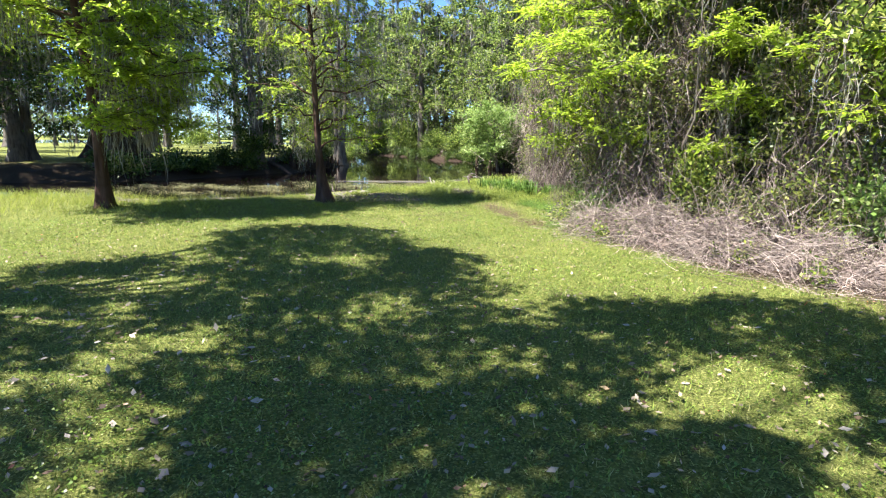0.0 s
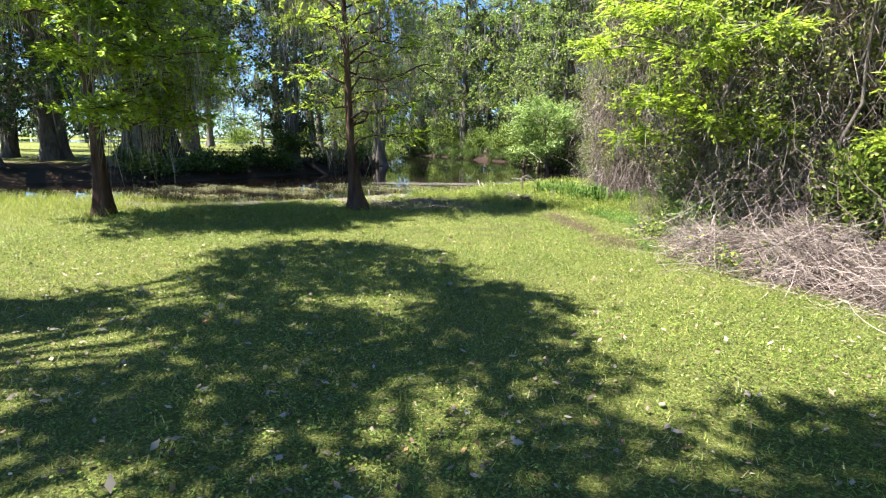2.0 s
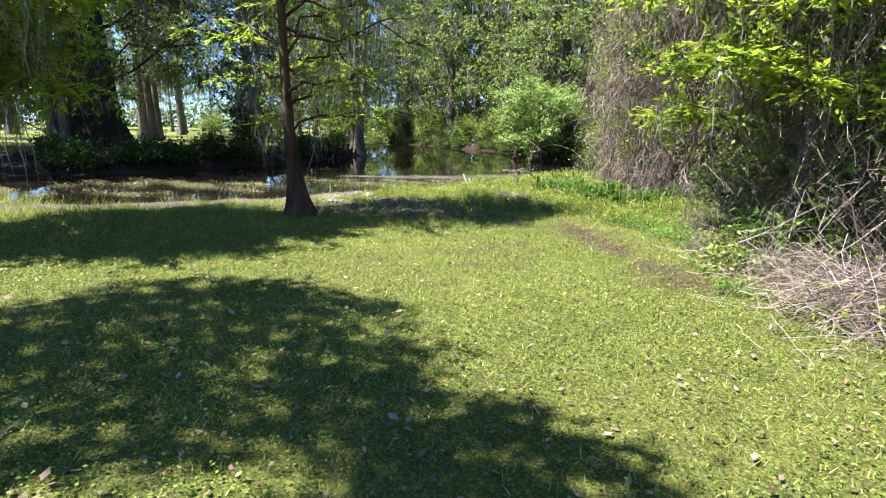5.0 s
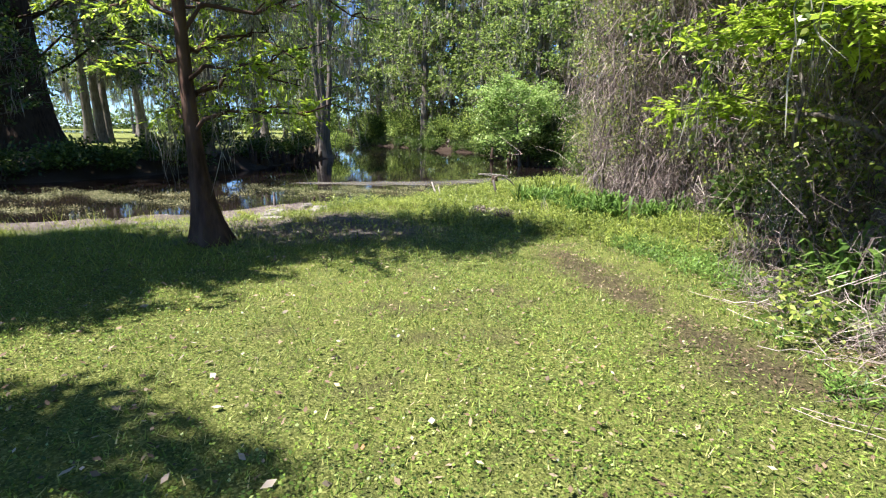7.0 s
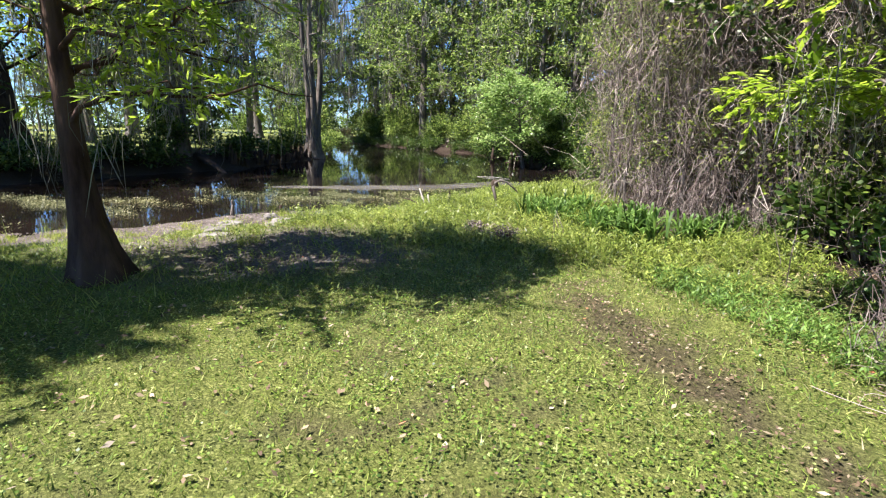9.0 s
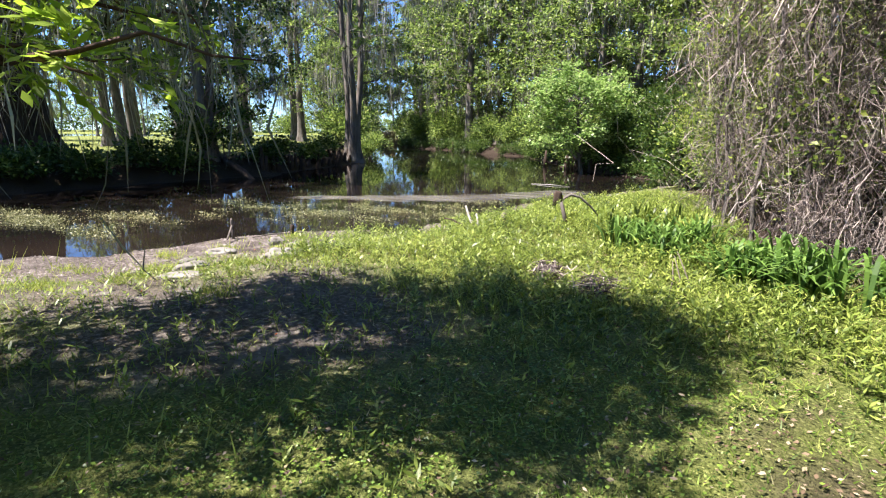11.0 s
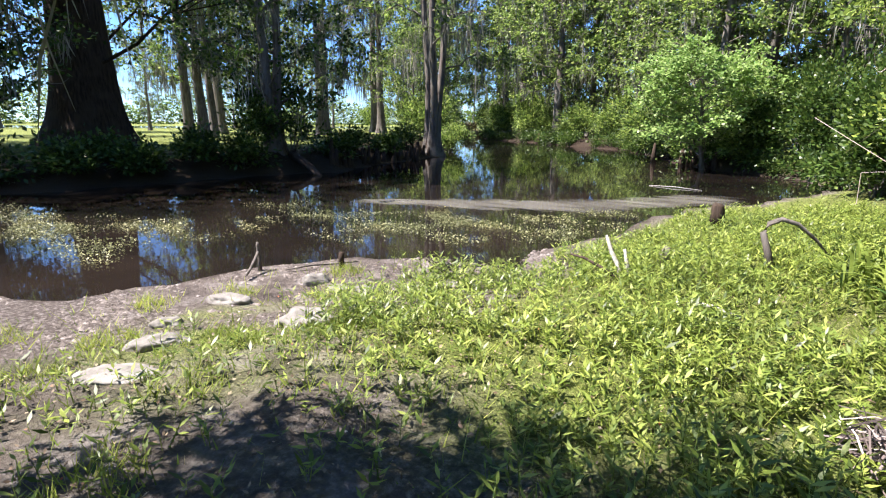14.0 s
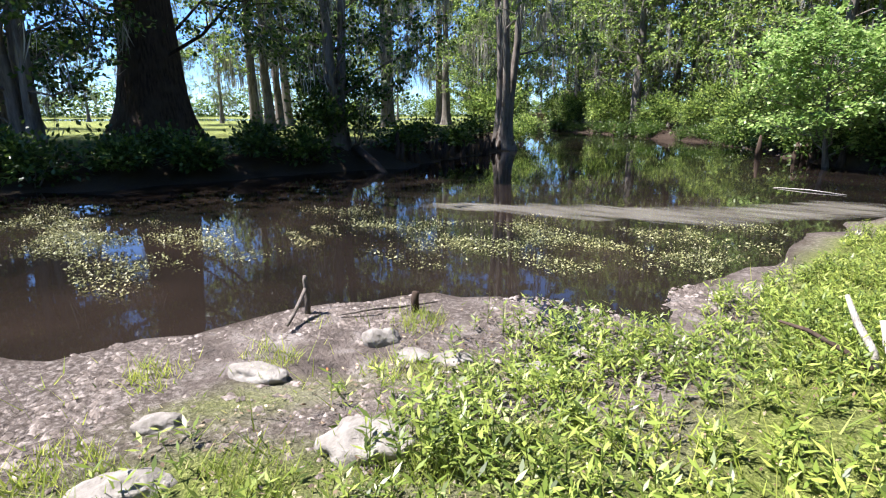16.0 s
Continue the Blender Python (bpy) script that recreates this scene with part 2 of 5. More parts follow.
class Geo:
    """Collects quads and triangles for one mesh."""

    def __init__(self):
        self.v, self.f, self.n = [], [], 0

    def add(self, verts, faces):
        verts = np.asarray(verts, float).reshape(-1, 3)
        self.v.append(verts)
        self.f.append(np.asarray(faces, int) + self.n)
        self.n += len(verts)
        return self

    def tube(self, points, radii, sides=7, closed=True):
        p = np.asarray(points, float)
        r = np.asarray(radii, float)
        d = np.gradient(p, axis=0)
        d /= np.linalg.norm(d, axis=1)[:, None] + 1e-9
        ref = np.where(np.abs(d[:, 2:3]) > 0.9, [[1.0, 0, 0]], [[0, 0, 1.0]])
        a = np.cross(d, ref)
        a /= np.linalg.norm(a, axis=1)[:, None] + 1e-9
        b = np.cross(d, a)
        ang = np.linspace(0, 2 * np.pi, sides, endpoint=False)
        rr = r if r.ndim == 2 else r[:, None] * np.ones(sides)
        v = p[:, None, :] + rr[:, :, None] * (np.cos(ang)[None, :, None] * a[:, None, :] + np.sin(ang)[None, :, None] * b[:, None, :])
        i, j = np.meshgrid(np.arange(len(p) - 1), np.arange(sides), indexing="ij")
        k = (j + 1) % sides
        f = np.stack([i * sides + j, i * sides + k, (i + 1) * sides + k, (i + 1) * sides + j], -1).reshape(-1, 4)
        return self.add(v, f)

    def leaves(self, c, u, w):
        """Pointed leaves: base points c, long axes u, half widths w."""
        c, u, w = (np.asarray(q, float) for q in (c, u, w))
        n = len(c)
        v = np.stack([c, c + 0.45 * u + w, c + u, c + 0.45 * u - w], 1)
        return self.add(v, np.arange(4 * n).reshape(n, 4))

    def ribbons(self, p, w):
        """Ribbons: p (n, k, 3) spines, w (n, k, 3) half widths."""
        n, k, _ = p.shape
        v = np.stack([p - w, p + w], 2)
        base = np.arange(n)[:, None] * 2 * k + np.arange(k - 1)[None, :] * 2
        f = np.stack([base, base + 1, base + 3, base + 2], -1).reshape(-1, 4)
        return self.add(v, f)

    def mesh(self, name, smooth=False):
        v = np.concatenate(self.v) if self.v else np.zeros((0, 3))
        f = np.concatenate(self.f) if self.f else np.zeros((0, 4), int)
        me = bpy.data.meshes.new(name)
        me.vertices.add(len(v))
        me.vertices.foreach_set("co", v.astype(np.float32).ravel())
        me.loops.add(f.size)
        me.loops.foreach_set("vertex_index", f.astype(np.int32).ravel())
        me.polygons.add(len(f))
        me.polygons.foreach_set("loop_start", np.arange(len(f), dtype=np.int32) * f.shape[1])
        me.polygons.foreach_set("use_smooth", np.full(len(f), smooth))
        me.update(calc_edges=True)
        return me


def part(name, geo, mat, parent=None, label="", smooth=False, kind=""):
    me = geo if isinstance(geo, bpy.types.Mesh) else geo.mesh(name, smooth)
    me.materials.clear()
    me.materials.append(mat)
    ob = new(name, me)
    ob.parent = parent
    return tagged(ob, label, kind=kind)


def thing(name, x, y, z, label, category, group="", kind="", rz=0.0):
    ob = new(name)
    ob.matrix_world = pose(x, y, z, 0, 0, rz)
    return tagged(ob, label, category, group, kind)


def unit(v):
    return v / (np.linalg.norm(v, axis=-1, keepdims=True) + 1e-9)


def scatter_dirs(n, flat=0.0):
    d = rng.normal(size=(n, 3))
    d[:, 2] *= 1.0 - flat
    return unit(d)


def side_of(u, flat=0.0):
    """Random directions square to u; flat leaves lie level."""
    r = rng.normal(size=u.shape)
    r = r * (1 - flat) + np.cross(u, [0, 0, 1.0]) * flat * 2
    return unit(r - u * np.sum(u * r, -1, keepdims=True))


# ---- plan of the land ----
WATER_Z = -0.28
NEAR_SHORE = [(-60, -4), (-30, 5), (-14, 13), (-9.2, 15.9), (-7.2, 17.6), (-6.1, 18.9), (-5.6, 19.9), (-5.7, 20.5), (-5.0, 21.2), (-4.3, 21.5),
              (-3.7, 21.6), (-3.2, 22.5), (-2.8, 23.6), (-2.4, 25.8), (-1.6, 28.3), (0.0, 31), (1.2, 34), (0.3, 36.5), (-2.0, 38.6), (-4.0, 42.6),
              (-6, 48), (-9.5, 55), (-14, 58), (-17, 63), (-24, 68), (-31, 76), (-33, 86)]
FAR_SHORE = [(-38, 86), (-36, 76), (-29, 64), (-22, 52), (-17.5, 43.5), (-15.0, 39), (-14.4, 34.6), (-13.4, 30.2), (-14.1, 28.2), (-14.9, 25.1),
             (-15.2, 22.4), (-16.4, 20.4), (-22, 16), (-36, 10), (-62, 2)]
RING = np.array(NEAR_SHORE + FAR_SHORE, float)
LAKE_WAY = np.array((-0.87, 0.5))


def shore(x, y):
    """Distance to the water's edge (positive on land) and whether the far bank is nearer."""
    p = np.stack([np.ravel(x), np.ravel(y)], 1).astype(float)
    a, b = RING, np.roll(RING, -1, 0)
    best, which = np.full(len(p), 1e9), np.zeros(len(p), int)
    inside = np.zeros(len(p), bool)
    for i in range(len(a)):
        e = b[i] - a[i]
        t = np.clip(((p - a[i]) @ e) / (e @ e), 0, 1)
        d = np.linalg.norm(p - a[i] - t[:, None] * e, axis=1)
        m = d < best
        best[m], which[m] = d[m], i
        c = (a[i, 1] > p[:, 1]) != (b[i, 1] > p[:, 1])
        xs = a[i, 0] + (p[:, 1] - a[i, 1]) * e[0] / (e[1] if abs(e[1]) > 1e-9 else 1e-9)
        inside ^= c & (p[:, 0] < xs)
    wob = 0.16 * np.sin(p[:, 0] * 2.3 + np.sin(p[:, 1] * 1.7) * 1.5) + 0.1 * np.sin(p[:, 1] * 4.1 + p[:, 0] * 3.1)
    d = np.where(inside, -best, best) + wob
    return d, which >= len(NEAR_SHORE) - 1


def smooth01(t):
    t = np.clip(t, 0, 1)
    return t * t * (3 - 2 * t)


def land(x, y):
    x, y = np.asarray(x, float), np.asarray(y, float)
    d, far = shore(x, y)
    fx, fy = x.ravel(), y.ravel()
    depth = WATER_Z - 0.5 * smooth01(-d / 2.5)
    beyond = smooth01((fy - 30) / 8)
    near = WATER_Z + (0.28 + 0.22 * beyond) * smooth01(d / (2.6 - 1.6 * beyond + 1.7 * smooth01((-1.6 - fx) / 1.6) * (1 - beyond)))
    near = near + 0.17 * smooth01((-8.6 - fx) / 1.6) * smooth01(d / 1.1)
    bank = WATER_Z + 0.56 * smooth01(d / 1.5) + 0.12 * smooth01((d - 1.5) / 8)
    bank = bank + (0.1 * np.sin(fx * 1.7 + fy * 2.9) + 0.08 * np.sin(fx * 4.1 - fy * 1.3)) * smooth01(d / 0.8) * smooth01((6 - d) / 4)
    z = np.where(d < 0, depth, np.where(far, bank, near))
    z += 0.018 * np.sin(fx * 1.9 + 1.3 * np.sin(fy * 1.1)) * np.clip(d, 0, 1) + 0.012 * np.sin(fx * 5.3 + fy * 4.7) * np.clip(d, 0, 1)
    reach = (fx + 2) * LAKE_WAY[0] + (fy - 17.5) * LAKE_WAY[1]
    lake = smooth01((reach - 105) / 12) * (1 - smooth01((reach - 300) / 20))
    z = z * (1 - lake) + lake * -1.2
    return z.reshape(x.shape)


def dirt(x, y):
    """The bare strip beside the thicket, 0 to 1."""
    ax, ay, bx, by = 1.55, 16.3, 3.3, 12.9
    t = np.clip(((x - ax) * (bx - ax) + (y - ay) * (by - ay)) / ((bx - ax) ** 2 + (by - ay) ** 2), -0.02, 1.02)
    d = np.hypot(x - ax - t * (bx - ax), y - ay - t * (by - ay))
    return smooth01(1.5 - d / (0.28 + 0.1 * np.sin(y * 3.0) + 0.1 * np.sin(x * 7.0 + y * 5.0) + 0.06 * np.sin(x * 13.0 - y * 11.0)))


def worn(x, y):
    """Bare grey patches in the lawn, 0 to 1."""
    n = np.sin(x * 2.7 + 1.9 * np.sin(y * 2.1)) * np.sin(y * 3.3 + 1.4 * np.sin(x * 3.9)) + 0.35 * np.sin(x * 9.1 + y * 7.3)
    return smooth01((n - 0.5) / 0.3) * smooth01(1.3 - np.hypot((x - 0.9) / 2.2, (y - 13.2) / 2.4))


def edge(y):
    """x of the thicket's border at each y."""
    return np.interp(y, [-40, 4, 8.8, 10, 11.5, 13.2, 15, 16.5, 19.6, 20.6, 24, 30], [9.5, 9.2, 7.7, 6.3, 5.1, 4.1, 3.7, 3.9, 3.9, 2.0, 1.6, 1.5])


def steps(lo, hi, fine, far, grow):
    a = list(np.arange(lo, hi + 1e-6, fine))
    s, p, q = fine, lo, hi
    while p > -far or q < far:
        s *= grow
        p, q = p - s, q + s
        a += [p, q]
    return np.array(sorted(a))


gx, gy = np.meshgrid(steps(-19, 9, 0.28, 1600, 1.11), steps(-2, 34, 0.28, 1600, 1.11), indexing="ij")
gz = land(gx, gy)
nx, ny = gx.shape
gi, gj = np.meshgrid(np.arange(nx - 1), np.arange(ny - 1), indexing="ij")
g = Geo().add(np.stack([gx, gy, gz], -1), np.stack([gi * ny + gj, (gi + 1) * ny + gj, (gi + 1) * ny + gj + 1, gi * ny + gj + 1], -1).reshape(-1, 4))
ground = part("ground", g, GROUND, smooth=True)
tagged(ground, "grassy ground sloping to a muddy creek bank", "ground", kind="structure")
gd, gfar = shore(gx, gy)
fx, fy = gx.ravel(), gy.ravel()
patchy = 0.25 * np.sin(fx * 2.1 + 2 * np.sin(fy * 1.4)) + 0.2 * np.sin(fx * 5.3 - fy * 4.1)
mud = smooth01((2.5 + patchy * 1.8 - gd) / 0.9) * ~gfar * (fx < -2.2) * smooth01((fx + 10.5) / 1.5)
mud = np.maximum(mud, smooth01((0.5 - gd) / 0.4) * ~gfar)
mud = np.maximum(mud, 0.95 * smooth01(1.35 - np.hypot((fx + 2.7) / 2.7, (fy - 16.9) / 1.7) + 0.8 * patchy))
litter = smooth01((fx - edge(fy) + 0.3) / 0.6)
litter = np.maximum(litter, dirt(fx, fy) * 0.8)
litter = np.maximum(litter, 0.55 * worn(fx, fy))
litter = np.maximum(litter, 0.85 * gfar * smooth01(1 - (gd + 2.5 * patchy - 4) / 3))
litter = np.maximum(litter, smooth01((fy - 46) / 8) * ~gfar)
# damp water's edge; the far-bank term paints its shade into the ground
wet_or_shade = np.maximum(smooth01((0.12 - gd) / 0.3), 0.75 * gfar * smooth01((2.6 - gd) / 1.2))
# dark earth in place of roots and growth along the upper creek bank
wet_or_shade = np.maximum(wet_or_shade, 0.85 * ~gfar * smooth01((3.0 - gd) / 1.5) * smooth01((fy - 34) / 4))
for key, val in (("mud", mud), ("litter", litter), ("wet_or_shade", wet_or_shade)):
    ground.data.attributes.new(key, "FLOAT", "POINT").data.foreach_set("value", val.astype(np.float32))

g = Geo().add([(-1500, -1500, WATER_Z), (1500, -1500, WATER_Z), (1500, 1500, WATER_Z), (-1500, 1500, WATER_Z)], [[0, 1, 2, 3]])
tagged(part("water", g, WATER), "still dark brown creek water reflecting trees and sky", "water", kind="structure")


# ---- trees ----
def bend(a, b, sag, k=7, wob=0.0):
    t = np.linspace(0, 1, k)[:, None]
    p = np.asarray(a, float) * (1 - t) + np.asarray(b, float) * t
    p[:, 2] += sag * 4 * (t * (1 - t))[:, 0]
    p[1:-1] += rng.normal(size=(k - 2, 3)) * wob
    return p


def along(paths, n):
    """n random points on polylines, with their directions."""
    i = rng.integers(0, len(paths), n)
    pts, dirs = np.zeros((n, 3)), np.zeros((n, 3))
    for j, p in enumerate(paths):
        m = np.flatnonzero(i == j)
        if len(m):
            s = rng.random(len(m)) ** 0.8 * (len(p) - 1)
            a = np.minimum(s.astype(int), len(p) - 2)
            pts[m] = p[a] + (s - a)[:, None] * (p[a + 1] - p[a])
            dirs[m] = p[a + 1] - p[a]
    return pts, unit(dirs)


def moss_tufts(c, k, length, wide=1.0):
    """Beards of moss: k strands from round each point."""
    size = 0.4 + 1.0 * rng.random(len(c))
    g = Geo()
    top = np.repeat(c, k, 0) + rng.normal(size=(len(c) * k, 3)) * [0.11, 0.11, 0.22]
    n = len(top)
    ln = length * np.repeat(size, k) * (0.3 + 0.7 * rng.random(n))
    t = np.linspace(0, 1, 3)
    p = top[:, None, :] + np.zeros((n, 3, 3))
    p[:, :, 2] -= ln[:, None] * t
    p[:, 1:, :2] += np.cumsum(rng.normal(size=(n, 2, 2)) * 0.07, 1)
    a = rng.random(n) * 6.28
    w = np.stack([np.cos(a), np.sin(a), 0 * a], 1)[:, None, :] * np.interp(t, [0, 0.2, 0.6, 1], [0.4, 1, 0.8, 0.1])[None, :, None] * (wide * (0.008 + 0.016 * rng.random(n)))[:, None, None]
    return g.ribbons(p, w)


def tangle(g, tops, drop, curl=0.11, width=0.0028, k=12):
    """Thin dry vines that wander down from the points tops."""
    n = len(tops)
    t = np.linspace(0, 1, k)
    p = tops[:, None, :] + np.zeros((n, k, 3))
    p[:, :, 2] -= np.asarray(drop)[:, None] * t
    way = np.cumsum(rng.normal(size=(n, k, 3)) * curl, 1) * 0.6 + rng.normal(size=(n, k, 3)) * curl * 0.5
    p += way - way[:, :1]
    a = rng.random(n) * 6.28
    w = np.stack([np.cos(a), np.sin(a), 0.4 * np.sin(a * 3)], 1)[:, None, :] * (width * (0.5 + 1.2 * rng.random(n)))[:, None, None] * np.ones((1, k, 1))
    return g.ribbons(p, w)


def make_shrub(name, x, y, h, r, count, leaf, mat, label, lumps=14, group="", bark=None, leaf_w=0.32, stems=7, category="shrub"):
    z = float(land(np.array([x]), np.array([y]))[0])
    ob = thing(name, x, y, z, label, category, group)
    g = Geo()
    heads = []
    for i in range(lumps):
        a, q = rng.random() * 6.28, math.sqrt(rng.random()) * r * 0.85
        hh = h * (0.25 + 0.75 * rng.random()) * (1 - 0.35 * (q / r) ** 2)
        e = np.array([math.cos(a) * q, math.sin(a) * q, hh])
        heads.append(e)
        if i < stems:
            g.tube(bend([0.06 * math.cos(a), 0.06 * math.sin(a), -0.1], e, 0.1 * h, 6, 0.03 * h), np.linspace(0.012 + 0.007 * h, 0.004, 6), 5)
    part("stem", g, bark or BARK, ob, smooth=True)
    heads = np.array(heads)
    i = rng.integers(0, lumps, count)
    spread = (0.16 * r + 0.1) * (0.6 + 0.8 * rng.random(lumps))
    c = heads[i] + rng.normal(size=(count, 3)) * spread[i][:, None] * [1, 1, 0.75]
    c[:, 2] = np.abs(c[:, 2]) + 0.03
    u = unit(c - heads[i] * 0.8 + rng.normal(size=(count, 3)) * 0.25) * leaf * (0.6 + 0.7 * rng.random((count, 1)))
    w = side_of(unit(u), 0.45) * leaf * leaf_w * (0.7 + 0.6 * rng.random((count, 1)))
    part("foliage", Geo().leaves(c, u, w), mat, ob, kind="stuff")
    return ob


def make_tree(name, x, y, label, height=11.0, radius=0.22, flare=2.0, lean=(0.0, 0.0), low=2.0, spread=3.2, limbs=26, leaf=0.12, count=16000,
              flat=0.75, bark=None, leaves=None, moss=0, moss_len=0.9, shape="cypress", limb_parts=True, category="tree", group="", trunk_top=0.9, fork=1, vines=0, z=None, leaf_w=0.2, fine=1.0, coarse=False, lee=None):
    """A tapered trunk with limbs, a crown of separate leaves and hanging moss."""
    bark, leaves = bark or BARK, leaves or CYPRESS
    z0 = float(land(np.array([x]), np.array([y]))[0]) if z is None else z
    tree = thing(name, x, y, z0, label, category, group)
    trunk = Geo()
    stems = []
    for s in range(fork):
        off = np.array([0.0, 0.0]) if fork == 1 else np.array([math.cos(s * 2.4 + 0.5), math.sin(s * 2.4 + 0.5)])
        hs = np.array([-0.25, 0, 0.12, 0.3, 0.6, 1.0, 1.6, 2.5, 3.6, 5, 7, 9, 12, 15, 19, 24])
        hs = np.append(hs[hs < height * trunk_top - 0.8], height * trunk_top)
        t = np.clip(hs / height, 0, 1)
        p = np.zeros((len(hs), 3))
        p[:, 0] = lean[0] * hs + 0.05 * np.sin(hs * 0.9 + x + s) + off[0] * radius * (1.1 + 0.25 * hs)
        p[:, 1] = lean[1] * hs + 0.05 * np.cos(hs * 0.8 + y + s) + off[1] * radius * (1.1 + 0.25 * hs)
        p[:, 2] = hs
        r = radius * (0.12 + 0.88 * (1 - t) ** 0.9) + radius * (flare - 1) * np.exp(-np.clip(hs, 0, 9) / (0.4 + radius * 0.8))
        sides = 14
        ang = np.linspace(0, 2 * np.pi, sides, endpoint=False)
        flute = 1 + (0.22 * np.exp(-np.clip(hs, 0, 9) / 0.7) + 0.05)[:, None] * np.sin(ang * 5 + x + s)[None, :] + 0.05 * np.sin(ang * 3 + y)[None, :]
        trunk.tube(p, r[:, None] * flute, sides)
        stems.append(p)
    twigs = []
    for i in range(limbs):
        p = stems[i % fork]
        h = low + (height * 0.97 - low) * ((i + rng.random() * 0.8) / limbs) ** 0.9
        a = i * 2.39996 + rng.random() * 0.8
        if lee is not None and h < 3.4 and math.cos(a - lee) < 0.1:
            a += math.pi
        t = (h - low) / max(height - low, 0.1)
        if shape == "cypress":
            ln = spread * (1 - 0.75 * t) * (0.65 + 0.5 * rng.random()) * (0.75 + 0.5 * min(1, t * 6))
            rise = 0.12 * ln
        else:
            ln = spread * (0.35 + 0.75 * math.sqrt(max(0.02, 1 - (2 * t - 0.75) ** 2 / 1.6))) * (0.7 + 0.45 * rng.random())
            rise = (0.25 + 0.3 * rng.random()) * ln
        s = np.array([np.interp(h, p[:, 2], p[:, 0]), np.interp(h, p[:, 2], p[:, 1]), h])
        e = s + np.array([math.cos(a) * ln, math.sin(a) * ln, rise])
        path = bend(s, e, 0.1 * ln, 7, 0.045 * ln)
        r0 = min(radius * 0.3, 0.012 + 0.009 * ln) * (1.2 - 0.5 * t)
        gl = Geo().tube(path, np.linspace(r0, 0.006, 7), 4 if coarse else 6)
        twigs += [path[1:], path[2:], path[3:]]
        for j in range(4 if ln > 1.2 else 2):
            q = path[2 + j % 5]
            b = a + (1 if j % 2 else -1) * (0.6 + 0.5 * rng.random())
            l2 = ln * (0.28 + 0.25 * rng.random())
            tw = bend(q, q + np.array([math.cos(b) * l2, math.sin(b) * l2, l2 * (0.05 + 0.3 * (shape != "cypress"))]), 0.08 * l2, 5, 0.05 * l2)
            gl.tube(tw[::2] if coarse else tw, np.linspace(r0 * 0.45, 0.004, 3 if coarse else 5), 3 if coarse else 4)
            twigs += [tw, tw]
        if limb_parts:
            part("limb", gl, bark, tree, smooth=True)
        else:
            trunk.v += gl.v
            trunk.f += [f + trunk.n for f in gl.f]
            trunk.n += gl.n
    part("trunk", trunk, bark, tree, smooth=True)
    if count:
        # sprays of leaves gathered along the twigs
        k = 14
        n = count // k
        c, d = along(twigs, n)
        c = c + scatter_dirs(n, 0.4) * (0.06 + 0.035 * spread) * rng.random((n, 1))
        dd = unit(d * 0.5 + scatter_dirs(n, flat) * 1.0)
        if shape == "cypress":
            dd[:, 2] -= 0.12
        ln = leaf * (2.2 + 2.2 * rng.random(n))
        s = rng.random((n, k))
        side = side_of(dd, flat)
        sg = np.where(rng.random((n, k)) < 0.5, -1.0, 1.0)
        base = c[:, None, :] + dd[:, None, :] * (s * ln[:, None])[:, :, None]
        base = base + rng.normal(size=(n, k, 3)) * (leaf * (0.1 if shape == "cypress" else 0.55))
        u = unit(side[:, None, :] * sg[:, :, None] * (0.55 if shape == "cypress" else 1.0) + dd[:, None, :] * (0.9 if shape == "cypress" else 0.7) + rng.normal(size=(n, k, 3)) * (0.18 if shape == "cypress" else 0.5))
        u = u * (leaf * (0.6 + 0.7 * rng.random((n, k))))[:, :, None]
        u = u.reshape(-1, 3)
        w = side_of(unit(u), flat) * (leaf * leaf_w * (0.7 + 0.6 * rng.random((len(u), 1))))
        part("crown", Geo().leaves(base.reshape(-1, 3), u, w), leaves, tree, kind="stuff")
    if moss:
        k = 24 if fine < 0.8 else 10
        c, _ = along(twigs, moss // k)
        part("moss", moss_tufts(c, k, moss_len, fine), MOSS, tree, "grey Spanish moss hanging in strands", kind="stuff")
    if vines:
        c, _ = along(twigs, vines)
        c = c[c[:, 2] < height * 0.6]
        part("vines", tangle(Geo(), c, c[:, 2] * (0.3 + 0.7 * rng.random(len(c)))), VINE, tree, "dry brown hanging vines", kind="stuff")
    return tree


make_tree("cypress_tree", -7.18, 11.66, "young bald cypress with bright spring leaves and hanging moss", 10, 0.125, 2.0, (-0.035, 0.0), 1.6, 2.75, 56, 0.14, 66000, 0.66, RED_BARK, moss=6000, moss_len=1.1, group="lawn cypresses", lee=0.51, leaf_w=0.19, fine=0.4)
make_tree("cypress_tree", -2.97, 15.12, "leaning bald cypress with flared reddish base and feathery leaves", 9.0, 0.1, 2.8, (-0.085, 0.0), 1.4, 2.1, 54, 0.11, 23000, 0.62, RED_BARK, moss=6500, moss_len=0.7, group="lawn cypresses", lee=1.35, leaf_w=0.17, fine=0.35)


